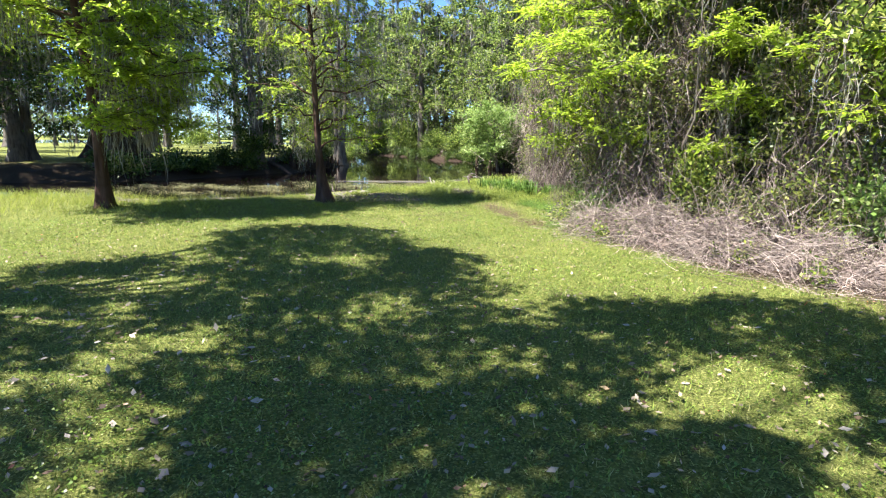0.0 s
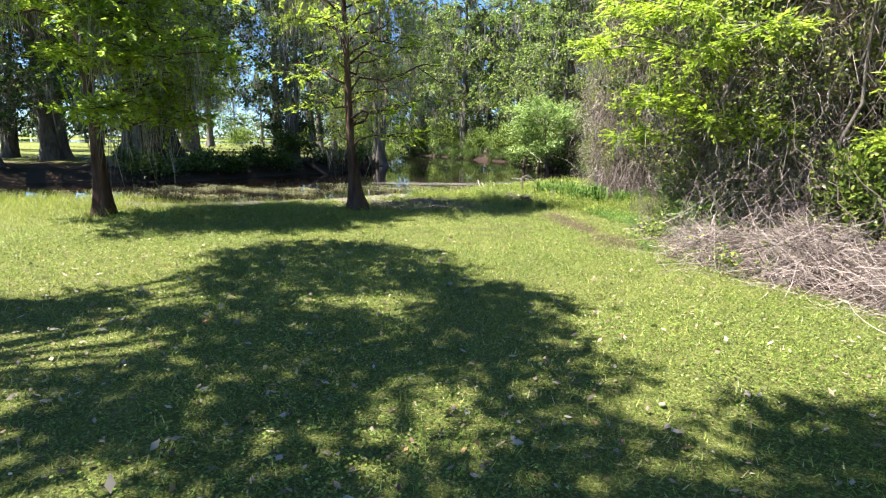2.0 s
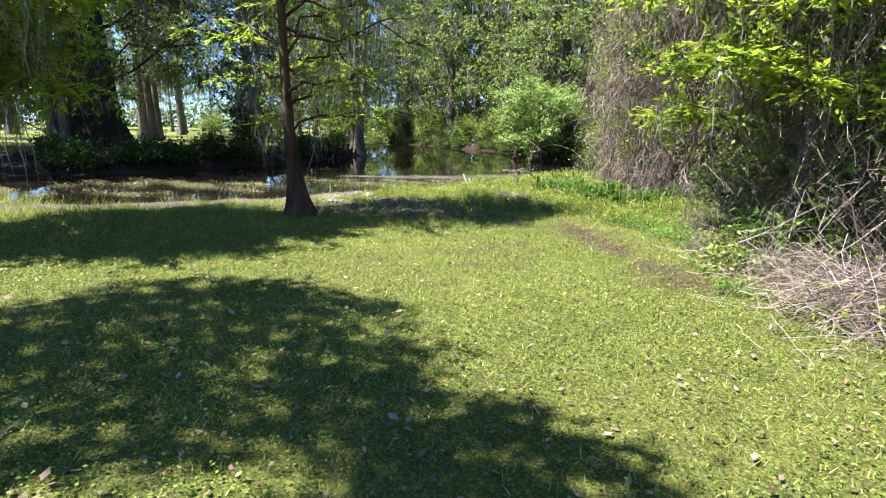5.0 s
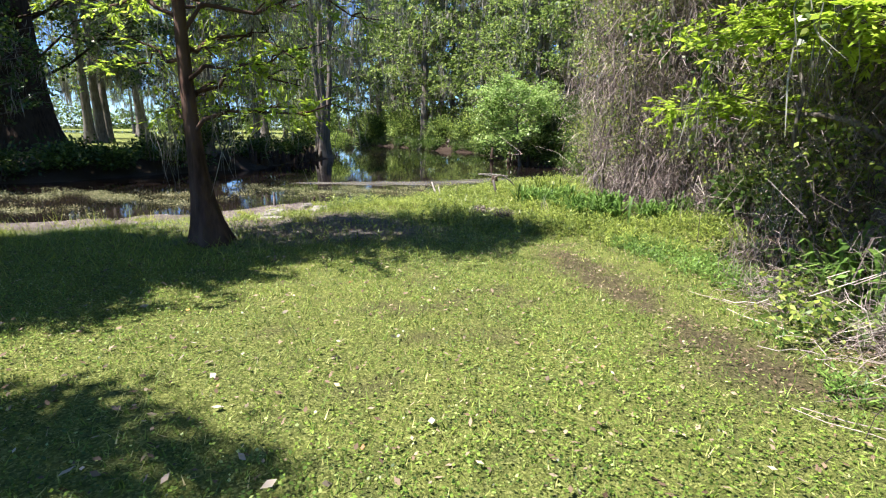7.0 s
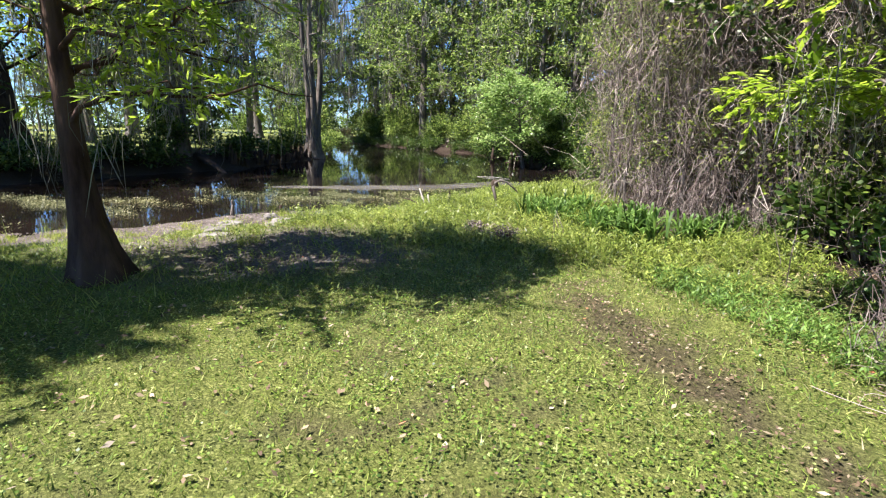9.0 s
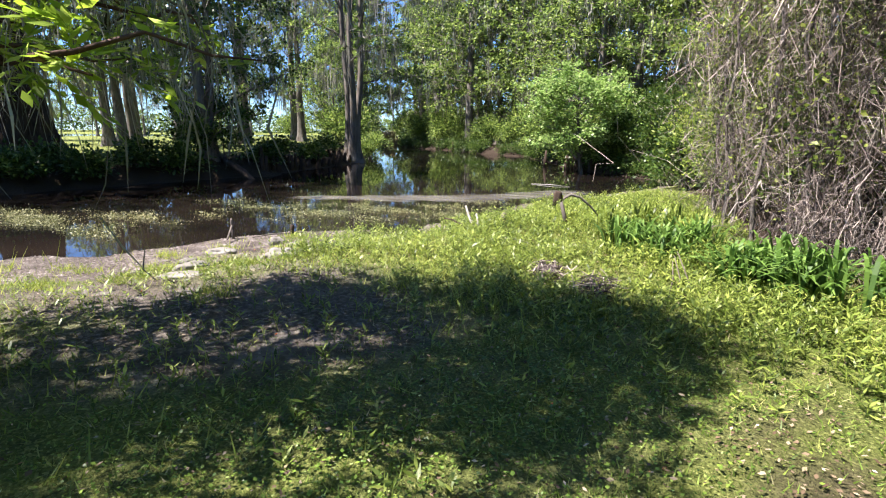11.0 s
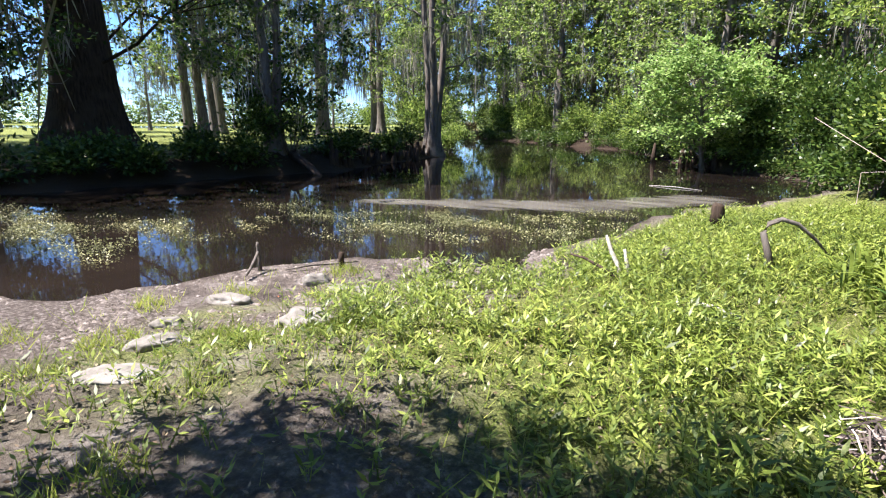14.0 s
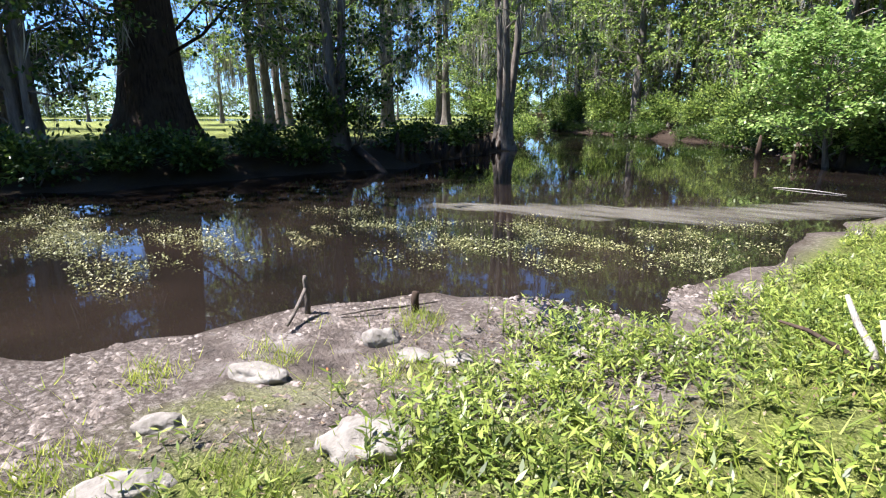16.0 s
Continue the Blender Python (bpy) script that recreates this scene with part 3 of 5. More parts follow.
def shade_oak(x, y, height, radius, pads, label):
    """A tall oak out of view, its crown fitted to cast the lawn's shade: each limb carries one flat pad of leaves; pads
    are (x, y, half width) in plan at the given heights.
    """
    z0 = float(land(np.array([x]), np.array([y]))[0])
    tree = thing("offscreen_shade_oak", x, y, z0, label, "tree", "lawn oaks")
    hs = np.array([-0.25, 0, 0.2, 0.5, 1.0, 2.0, 3.5, 5.0, 6.5, height - 1.5])
    p = np.stack([0.1 * np.sin(hs * 0.7), 0.1 * np.cos(hs * 0.6), hs], 1)
    ang = np.linspace(0, 2 * np.pi, 14, endpoint=False)
    r = radius * (1 - 0.07 * np.clip(hs, 0, 20)) + radius * 0.7 * np.exp(-np.clip(hs, 0, 9) / 0.4)
    part("trunk", Geo().tube(p, r[:, None] * (1 + 0.08 * np.sin(ang * 5))[None, :], 14), BARK, tree, smooth=True)
    c = []
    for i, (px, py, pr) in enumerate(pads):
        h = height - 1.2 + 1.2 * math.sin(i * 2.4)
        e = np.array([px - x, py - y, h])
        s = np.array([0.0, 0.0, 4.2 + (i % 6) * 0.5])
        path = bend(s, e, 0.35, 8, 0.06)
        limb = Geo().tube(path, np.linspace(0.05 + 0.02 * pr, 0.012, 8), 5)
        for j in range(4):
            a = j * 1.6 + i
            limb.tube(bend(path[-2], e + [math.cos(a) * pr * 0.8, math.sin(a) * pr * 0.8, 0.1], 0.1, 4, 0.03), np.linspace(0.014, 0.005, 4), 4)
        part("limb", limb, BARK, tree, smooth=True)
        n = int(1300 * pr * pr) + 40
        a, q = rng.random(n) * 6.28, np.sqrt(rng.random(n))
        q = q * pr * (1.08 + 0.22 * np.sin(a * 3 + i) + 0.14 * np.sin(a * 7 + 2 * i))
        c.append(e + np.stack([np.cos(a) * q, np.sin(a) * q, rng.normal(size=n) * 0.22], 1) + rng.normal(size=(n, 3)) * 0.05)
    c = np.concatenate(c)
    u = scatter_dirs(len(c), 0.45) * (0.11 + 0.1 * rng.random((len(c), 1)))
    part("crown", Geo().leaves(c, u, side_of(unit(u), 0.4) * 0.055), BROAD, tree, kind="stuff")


# shaded lawn spots taken from the camera's view; the unseen oaks' crowns follow them
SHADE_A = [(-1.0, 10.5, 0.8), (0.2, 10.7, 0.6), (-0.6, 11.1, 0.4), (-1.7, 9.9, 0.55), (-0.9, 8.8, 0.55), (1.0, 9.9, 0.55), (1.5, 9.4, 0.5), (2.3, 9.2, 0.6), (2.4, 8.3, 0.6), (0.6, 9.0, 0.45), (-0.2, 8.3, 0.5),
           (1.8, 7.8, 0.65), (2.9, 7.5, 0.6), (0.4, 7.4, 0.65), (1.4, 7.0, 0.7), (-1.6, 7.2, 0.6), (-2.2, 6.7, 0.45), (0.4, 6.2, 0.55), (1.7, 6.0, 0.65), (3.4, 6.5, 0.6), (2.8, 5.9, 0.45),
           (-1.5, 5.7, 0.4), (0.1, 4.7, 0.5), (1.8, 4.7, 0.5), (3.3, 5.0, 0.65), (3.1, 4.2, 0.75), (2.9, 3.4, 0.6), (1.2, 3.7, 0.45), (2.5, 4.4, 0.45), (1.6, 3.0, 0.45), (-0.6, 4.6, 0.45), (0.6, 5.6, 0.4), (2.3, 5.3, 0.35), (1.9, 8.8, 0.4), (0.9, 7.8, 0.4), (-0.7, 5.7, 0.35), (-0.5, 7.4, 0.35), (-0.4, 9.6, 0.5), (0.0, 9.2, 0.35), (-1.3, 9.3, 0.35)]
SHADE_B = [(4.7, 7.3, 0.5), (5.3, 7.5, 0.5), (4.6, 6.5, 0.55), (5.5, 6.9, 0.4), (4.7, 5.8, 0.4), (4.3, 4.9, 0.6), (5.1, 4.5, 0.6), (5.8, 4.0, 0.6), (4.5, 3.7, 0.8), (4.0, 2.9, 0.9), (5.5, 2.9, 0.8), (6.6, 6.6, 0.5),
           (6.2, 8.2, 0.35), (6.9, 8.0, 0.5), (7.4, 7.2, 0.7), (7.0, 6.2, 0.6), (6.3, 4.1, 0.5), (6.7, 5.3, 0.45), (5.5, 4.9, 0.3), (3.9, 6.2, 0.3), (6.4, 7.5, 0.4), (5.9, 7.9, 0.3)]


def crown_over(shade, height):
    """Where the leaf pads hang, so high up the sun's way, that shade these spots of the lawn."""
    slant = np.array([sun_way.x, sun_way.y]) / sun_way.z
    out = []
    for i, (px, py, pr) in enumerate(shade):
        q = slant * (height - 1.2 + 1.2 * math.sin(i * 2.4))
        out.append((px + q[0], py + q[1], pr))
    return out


shade_oak(-5.4, 3.2, 10.6, 0.24, crown_over(SHADE_A, 10.6), "tall out-of-view oak, crown laid out to cast the lawn's shade")
shade_oak(-0.4, 0.5, 10.2, 0.2, crown_over(SHADE_B, 10.2), "tall out-of-view oak, crown laid out to shade the start of the lawn")

# thicket along the lawn: the first rows have fine leaves, those behind larger, shade-darkened ones
THICKET = [(4.75, 15.4, 9.5, 2.6, "c"), (5.7, 18.3, 9, 2.4, "b"), (4.9, 21.8, 9, 2.4, "b"), (3.8, 25.4, 9, 2.5, "b"), (4.3, 29.5, 10, 2.8, "b"), (3.9, 34, 10, 3, "b"),
           (6.8, 13.8, 10, 2.6, "b"), (8.2, 12.8, 11, 2.6, "c"), (9.8, 10.6, 9, 2.4, "b"), (10.8, 7.5, 9, 2.4, "b"), (8.4, 17, 12, 3, "B"), (7.4, 21.5, 12, 3.2, "B"), (7.2, 27, 12, 3.2, "B"),
           (11.5, 14, 12, 3.2, "B"), (11, 19, 13, 3.4, "B"), (11, 25, 13, 3.4, "B"), (8, 33, 12, 3.4, "B"), (9.4, 14.6, 10, 2.8, "B")]
for tx, ty, th, ts, tk in THICKET:
    lean = (rng.normal() * 0.03, rng.normal() * 0.03)
    if tk == "c":
        make_tree("cypress_tree", tx, ty, "moss-hung bald cypress at the edge of the thicket", th, 0.12, 1.8, (0, 0), 1.1, ts, 48, 0.11, 72000, 0.66, limb_parts=False, moss=3600, moss_len=0.7, vines=16, group="thicket trees", leaf_w=0.19, fine=0.22)
    elif tk == "b":
        # one tree takes the darkened leaf, so under-canopy shade sits in its colour
        make_tree("thicket_tree", tx, ty, "tangled broadleaf tree hung with moss and dry vines", th, 0.11, 1.5, lean, 0.9, ts, 30, 0.085, 19000, 0.2, BARK, SHADETONE_LEAF if (tx, ty) == (5.7, 18.3) else BROAD,
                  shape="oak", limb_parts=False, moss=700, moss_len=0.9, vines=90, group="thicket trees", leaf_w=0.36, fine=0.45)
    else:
        make_tree("thicket_tree", tx, ty, "broadleaf tree deep in the thicket, shade put into its leaf colour", th, 0.15, 1.5, lean, 1.2, ts, 20, 0.15, 12000, 0.2, BARK, SHADETONE_LEAF,
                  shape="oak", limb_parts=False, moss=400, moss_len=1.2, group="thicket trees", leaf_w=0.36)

# undergrowth of the thicket
for sx, sy, sh, sr, sm in [(5.9, 15.9, 2.0, 0.9, BROAD), (5.3, 17.3, 2.4, 0.9, BROAD), (5.4, 19.6, 2.8, 1.1, BROAD), (4.0, 21.3, 3.2, 1.1, BROAD), (3.1, 23.0, 2.8, 1.1, BROAD), (2.7, 25.5, 3.0, 1.2, BROAD),
                           (2.3, 28.0, 3.2, 1.3, BROAD), (6.6, 12.9, 1.7, 0.8, BROAD), (8.0, 11.6, 1.7, 0.8, BROAD), (9.0, 10.3, 1.5, 0.9, MAPLE), (9.9, 8.8, 1.6, 0.9, BROAD), (10.3, 7.0, 1.8, 0.9, BROAD),
                           (4.7, 16.8, 1.0, 0.6, STRAP), (5.2, 14.6, 1.1, 0.6, STRAP)]:
    make_shrub("undergrowth_shrub", sx, sy, sh, sr, int(2000 + 1400 * sr * sh), 0.09, sm, "leafy green shrub in the thicket undergrowth", 18, "thicket shrubs")
# backing shrubs whose dark leaf colour stands in for shade in the gaps
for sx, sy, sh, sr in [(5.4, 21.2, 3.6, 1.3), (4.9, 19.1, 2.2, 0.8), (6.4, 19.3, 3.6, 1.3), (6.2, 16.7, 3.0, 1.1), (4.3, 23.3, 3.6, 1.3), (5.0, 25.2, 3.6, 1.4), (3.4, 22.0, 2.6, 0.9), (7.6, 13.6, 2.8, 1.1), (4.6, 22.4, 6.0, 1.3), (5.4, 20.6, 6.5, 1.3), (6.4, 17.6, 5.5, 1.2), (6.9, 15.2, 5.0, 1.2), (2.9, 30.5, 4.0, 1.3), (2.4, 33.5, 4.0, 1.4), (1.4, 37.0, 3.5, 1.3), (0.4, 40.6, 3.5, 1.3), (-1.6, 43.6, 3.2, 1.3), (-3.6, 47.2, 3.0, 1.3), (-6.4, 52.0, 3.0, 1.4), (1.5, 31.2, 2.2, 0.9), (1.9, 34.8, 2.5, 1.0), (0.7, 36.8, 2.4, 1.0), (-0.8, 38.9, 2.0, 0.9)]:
    make_shrub("undergrowth_shrub", sx, sy, sh, sr, 4200, 0.13, SHADETONE_LEAF, "leafy thicket shrub, darkened by shade put into its leaf colour", 20, "thicket shrubs")
for i, (vx, vy, vh, vr, vn) in enumerate([(4.9, 14.1, 2.6, 0.6, 200), (5.7, 12.9, 2.4, 0.7, 240), (4.5, 16.6, 2.6, 0.5, 160),  (6.9, 11.6, 2.2, 0.8, 260), (8.4, 10.0, 1.6, 0.9, 240), (2.4, 20.2, 1.3, 0.38, 420), (3.65, 15.1, 1.5, 0.3, 240), (3.1, 20.0, 1.5, 0.3, 340), (3.8, 19.6, 1.25, 0.25, 260)]):
    vine = thing("vine_tangle", vx, vy, float(land(np.array([vx]), np.array([vy]))[0]), "grey-brown tangle of dead hanging vines", "vines", "dead vine tangles")
    vn = int(vn * 0.5)
    t = rng.random(vn)
    a, q = rng.random(vn) * 6.28, np.sqrt(rng.random(vn)) * vr
    top = np.stack([np.cos(a) * q, np.sin(a) * q, vh * (1 - 0.55 * (q / vr) ** 2) * (0.55 + 0.45 * t)], 1)
    part("vines", tangle(Geo(), top, top[:, 2] * (0.5 + 0.5 * rng.random(vn)), 0.15 if vh > 2 else 0.07, 0.0022, 12), VINE, vine, kind="stuff")



def vine_curtain(x0, y0, x1, y1, h, n, label="dense curtain of grey-brown dead vines over leaning stems"):
    """Dead vines draped over a few thin stems along a stretch of the thicket's face."""
    cx, cy = (x0 + x1) / 2, (y0 + y1) / 2
    ob = thing("vine_curtain", cx, cy, ground_z(cx, cy), label, "vines", "vine curtains")
    along_way = np.array([x1 - x0, y1 - y0]) / 2
    for i in range(4):
        f = -0.85 + 0.57 * i + rng.normal() * 0.1
        a = np.array([along_way[0] * f, along_way[1] * f, -0.1])
        e = a + [rng.normal() * 0.4, rng.normal() * 0.4, h * (0.85 + 0.2 * rng.random())]
        path = bend(a, e, 0.1, 9, 0.07)
        part("stem", Geo().tube(path, np.linspace(0.035, 0.012, 9), 6), BARK, ob, smooth=True)
    n = int(n * 1.5)
    f = rng.normal(size=n) * 0.55
    top = np.zeros((n, 3))
    top[:, :2] = along_way[None, :] * f[:, None] + rng.normal(size=(n, 2)) * 0.3
    ridge = 1 - 0.2 * np.abs(f) + 0.16 * np.sin(f * 6 + x0 * 3) + 0.1 * np.sin(f * 15 + y0)
    top[:, 2] = h * ridge * (1 - 0.85 * rng.random(n) ** 1.2)
    drop = np.minimum(0.5 + 1.6 * rng.random(n) ** 2, top[:, 2] * 0.9)
    g = tangle(Geo(), top, drop, 0.12, 0.003, 12)
    m = n // 2
    loop = top[rng.integers(0, n, m)] * [1, 1, 0.85]
    part("vines", tangle(g, loop, 0.5 * rng.random(m), 0.28, 0.0024, 12), VINE, ob, kind="stuff")
    k = 60
    head = top[rng.integers(0, n, k)] * [1, 1, 0.9] + rng.normal(size=(k, 3)) * 0.12
    c = np.repeat(head, 60, 0) + rng.normal(size=(k * 60, 3)) * [0.17, 0.17, 0.13]
    c[:, 2] = np.abs(c[:, 2])
    u = scatter_dirs(len(c), 0.3) * (0.04 + 0.05 * rng.random((len(c), 1)))
    part("leaves", Geo().leaves(c, u, side_of(unit(u), 0.4) * np.linalg.norm(u, axis=1)[:, None] * 0.34), BROAD, ob, "small fresh green leaves on the vines", kind="stuff")


def ground_z(x, y):
    return float(land(np.array([x]), np.array([y]))[0])


for q in [(2.0, 21.6, 3.0, 20.7, 7.6, 620), (3.0, 20.8, 4.0, 20.0, 8.2, 700), (4.1, 19.6, 4.9, 18.3, 6.6, 420), (4.9, 17.6, 5.5, 16.4, 6.4, 380), (1.7, 24.6, 1.9, 22.6, 5.0, 320), (5.5, 14.2, 6.3, 13.0, 4.8, 320), (7.4, 11.9, 8.6, 11.0, 4.2, 260), (4.4, 15.9, 5.0, 15.0, 3.6, 300), (5.0, 14.6, 5.6, 13.8, 2.8, 220)]:
    vine_curtain(*q)

make_tree("maple_tree", -2.7, 38.9, "bright green maple leaning over the water", 3.9, 0.08, 1.3, (-0.1, -0.05), 0.3, 2.1, 34, 0.13, 15000, 0.55, BARK, MAPLE, shape="oak", limb_parts=False, leaf_w=0.4)

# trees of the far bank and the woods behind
# bark and leaf colours hold the shade of the dense crown
make_tree("big_cypress", -24.9, 27.9, "massive cypress trunk with wide buttressed base, crown shade put into its colour", 24, 1.2, 1.5, (0.0, 0.0), 2.4, 6.5, 70, 0.2, 36000, 0.4, WET_SHADE_WOOD, SHADETONE_LEAF, moss=2600, moss_len=1.1, shape="oak", limb_parts=False, fork=1, leaf_w=0.34)
# leaves darkened in colour for the shade along this bank
dark = make_tree("leaning_tree", -15.4, 29.1, "many-stemmed tree on the creek bank, shade put into its leaf colour", 12, 0.17, 1.9, (-0.06, 0.05), 0.6, 3.2, 46, 0.15, 15000, 0.3, BARK, SHADETONE_LEAF, moss=1800, moss_len=0.8, shape="oak", limb_parts=False, fork=3, leaf_w=0.34, group="bank trees")
make_tree("cypress_clump", -15.8, 40.2, "tall grey cypress clump at the point of the bank", 21, 0.2, 2.4, (0.0, 0.0), 4.0, 4.8, 34, 0.2, 12000, 0.5, BARK, FARLEAF, moss=4000, moss_len=2.0, limb_parts=False, fork=3, leaf_w=0.3)

tall = make_tree("park_tree", -34.7, 52.2, "slim tall park tree with hanging moss", 21, 0.42, 1.5, (0.01, 0.0), 4.0, 5.0, 28, 0.3, 7000, 0.4, BARK, FARLEAF, moss=2600, moss_len=2.0, shape="oak", limb_parts=False, group="park trees", z=0.4, leaf_w=0.3, fine=1.5, coarse=True)
wood = make_tree("wood_tree", -17.3, 64, "dark cypress standing at the far water's edge", 20, 0.42, 2.2, (0.0, 0.0), 3.0, 5.0, 28, 0.28, 10000, 0.5, BARK, FARLEAF, moss=2400, moss_len=1.5, limb_parts=False, group="far woods", z=-0.2, leaf_w=0.3, fine=1.5, coarse=True)
leafy = make_tree("wood_tree", -9, 61, "leafy broad tree in the far woods", 17, 0.28, 1.5, (0.0, 0.0), 0.8, 5.2, 28, 0.28, 10000, 0.3, BARK, FARLEAF, moss=1400, moss_len=2.0, shape="oak", limb_parts=False, group="far woods", z=0.1, leaf_w=0.34, fine=1.5, coarse=True)


def copies(ob, places, zoff=0.0):
    for cx, cy, s in places:
        m = pose(cx, cy, float(land(np.array([cx]), np.array([cy]))[0]) + zoff, 0, 0, float(rng.random() * 360))
        c = copy_thing(ob, m)
        c.scale = (s, s, s * (0.9 + 0.2 * rng.random()))


copies(dark, [(-19.2, 22.0, 1.0), (-25.8, 23.2, 1.1), (-22.5, 18.0, 1.1), (-27, 14.5, 1.15), (-29, 22.5, 1.0), (-34, 12, 1.1)])
copies(tall, [(-43.5, 48, 1.0), (-52, 60, 1), (-58, 44, 1.05), (-40, 66, 1.1), (-48, 30, 1.0), (-39, 19, 1.0), (-60, 22, 1.1), (-36, 62, 1.0), (-62, 70, 1.0), (-25, 22, 0.8),
              (-32.1, 37.2, 0.75), (-33.3, 39.0, 0.80), (-34.5, 40.7, 0.70), (-32.4, 49.2, 0.75), (-62.5, 52.6, 0.45), (-98.5, 31.8, 0.55), (-98.2, 38.3, 0.49), (-94.6, 43.3, 0.54), (-89.5, 47.9, 0.50),
              (-88.0, 54.4, 0.54), (-88.0, 60.6, 0.52), (-83.6, 65.1, 0.42), (-82.1, 71.2, 0.47), (-78.4, 76.6, 0.50), (-75.3, 80.5, 0.53), (-70.2, 84.7, 0.53), (-70.0, 91.8, 0.52), (-63.1, 96.0, 0.54), (-59.6, 101.1, 0.53), (-59.0, 107.7, 0.49), (-56.4, 113.3, 0.44), (-54.3, 117.9, 0.50)])
copies(wood, [(-12, 63, 0.9), (-24, 71.5, 1.0), (-28.5, 77, 1.0), (-30, 90, 1.1), (-41, 84, 1.1), (-5, 55, 0.9), (-1, 47, 0.85), (-20, 78, 1.1), (-37, 93, 1.1), (-33, 70, 1.0), (2, 58, 1.0), (-6.8, 55, 0.7), (-9.5, 59.5, 0.75), (-3.0, 46.5, 0.65), (-14.5, 65, 0.8)])
copies(leafy, [(-14, 68, 1.0), (-20, 69, 0.9), (-26, 82, 1.1), (-35, 95, 1.2), (-44, 78, 1.1), (-3, 50, 0.8), (1.5, 44, 0.75), (3, 52, 1.0), (-8, 70, 1.1), (-2, 66, 1.1), (6, 62, 1.1), (7, 47, 0.9), (6, 39, 0.75), (11, 38, 0.9),
               (12, 31, 0.8), (14, 46, 1.1), (-23, 49, 0.45), (-26, 56, 0.6), (-47, 92, 1.2), (15, 22, 1), (15.5, 14, 1), (15, 7, 1), (16, 30, 1)])


bush = make_shrub("bank_shrub", -6.2, 50.5, 3.0, 2.2, 5200, 0.19, FARLEAF, "leafy shrub on the far creek bank", 22, "bank shrubs")
copies(bush, [(-3.4, 44.8, 0.9), (-9.6, 57.5, 1.0), (-14, 60.8, 0.9), (-20.5, 67.5, 1.1), (-25.5, 72.5, 1.0), (-29.5, 78, 1.1), (-33, 91, 1.3), (-41, 82, 1.3), (-38.5, 73, 1.1), (-31, 65, 0.9), (-24, 52.5, 0.9), (-21.5, 48.5, 1.0),
              (-1.4, 42.8, 1.0), (-27, 58.5, 1.1), (-36, 90, 1.4), (-46, 73, 1.0), (-17.2, 44.5, 0.6), (-12, 62, 0.7), (-44, 57, 0.8), (-3.6, 43.2, 0.45), (-4.9, 46.5, 0.5), (-6.3, 49.6, 0.45), (-8.2, 53.4, 0.5), (-11.2, 57.2, 0.5), (-15.6, 62.2, 0.5), (-19, 66.2, 0.5), (-22.5, 68.8, 0.5), (-27, 73.4, 0.55), (-1.0, 38.9, 0.5)])
# bank bushes, their leaf colour darkened to carry the shade
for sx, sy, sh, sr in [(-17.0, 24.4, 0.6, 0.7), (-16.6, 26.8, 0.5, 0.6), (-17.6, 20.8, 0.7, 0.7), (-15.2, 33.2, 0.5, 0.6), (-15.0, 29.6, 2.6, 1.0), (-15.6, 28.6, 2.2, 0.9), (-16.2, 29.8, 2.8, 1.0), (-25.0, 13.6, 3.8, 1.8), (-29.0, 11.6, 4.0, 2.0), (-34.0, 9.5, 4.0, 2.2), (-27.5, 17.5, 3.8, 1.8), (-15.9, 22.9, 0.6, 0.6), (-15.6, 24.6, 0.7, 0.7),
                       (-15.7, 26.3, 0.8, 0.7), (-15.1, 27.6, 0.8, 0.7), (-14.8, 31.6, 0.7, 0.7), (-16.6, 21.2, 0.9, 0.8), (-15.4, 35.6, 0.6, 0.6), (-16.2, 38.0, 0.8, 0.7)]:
    make_shrub("bank_bush", sx, sy, sh, sr, 1500, 0.14, SHADETONE_LEAF, "leafy bank bush with the bank's shade put into its colour", 14, "shaded bushes")
low = make_shrub("bank_bush", -2.4, 40.6, 0.9, 0.9, 1100, 0.13, SHADETONE_LEAF, "low dark growth at the water's edge", 12, "water's edge growth")
way = np.array([(2.2, 29.5), (1.7, 33.0), (0.7, 36.2), (-1.4, 38.6), (-3.6, 42.2), (-5.6, 47.6), (-9.0, 54.4), (-13.5, 57.6), (-16.6, 62.6), (-23.6, 67.6), (-30.6, 75.6), (-32.6, 85.5)])
spots = []
for (ax, ay), (bx, by) in zip(way[:-1], way[1:]):
    k = max(2, int(math.hypot(bx - ax, by - ay) / 1.5))
    spots += [(ax + (bx - ax) * j / k + rng.normal() * 0.25, ay + (by - ay) * j / k + rng.normal() * 0.25, 0.6 + 0.7 * rng.random()) for j in range(k)]
copies(low, spots)

# ---- far woods and far lake shore ----
def leaf_wall(name, places, heights, per, size, mat, label, category):
    c = np.repeat(np.array(places, float), per, 0)
    h = np.repeat(np.array(heights, float), per)
    n = len(c)
    p = np.zeros((n, 3))
    p[:, :2] = c + rng.normal(size=(n, 2)) * 2.2
    p[:, 2] = h * rng.random(n) ** 1.1
    u = scatter_dirs(n, 0.3) * size * (0.5 + rng.random((n, 1)))
    w = side_of(unit(u)) * size * 0.28
    return tagged(part(name, Geo().leaves(p, u, w), mat), label, category, kind="stuff")


ring = [(4 + 46 * math.sin(a) * (1 + 0.9 * max(0, math.cos(a))), 22 + 52 * math.cos(a) * (1 + 0.9 * max(0, math.cos(a)))) for a in np.linspace(-0.62, 3.0, 150)]
leaf_wall("far_woods", ring, [17 + 5 * math.sin(i * 1.7) for i in range(len(ring))], 150, 0.95, FARLEAF, "dense green woods far behind the creek", "woods")
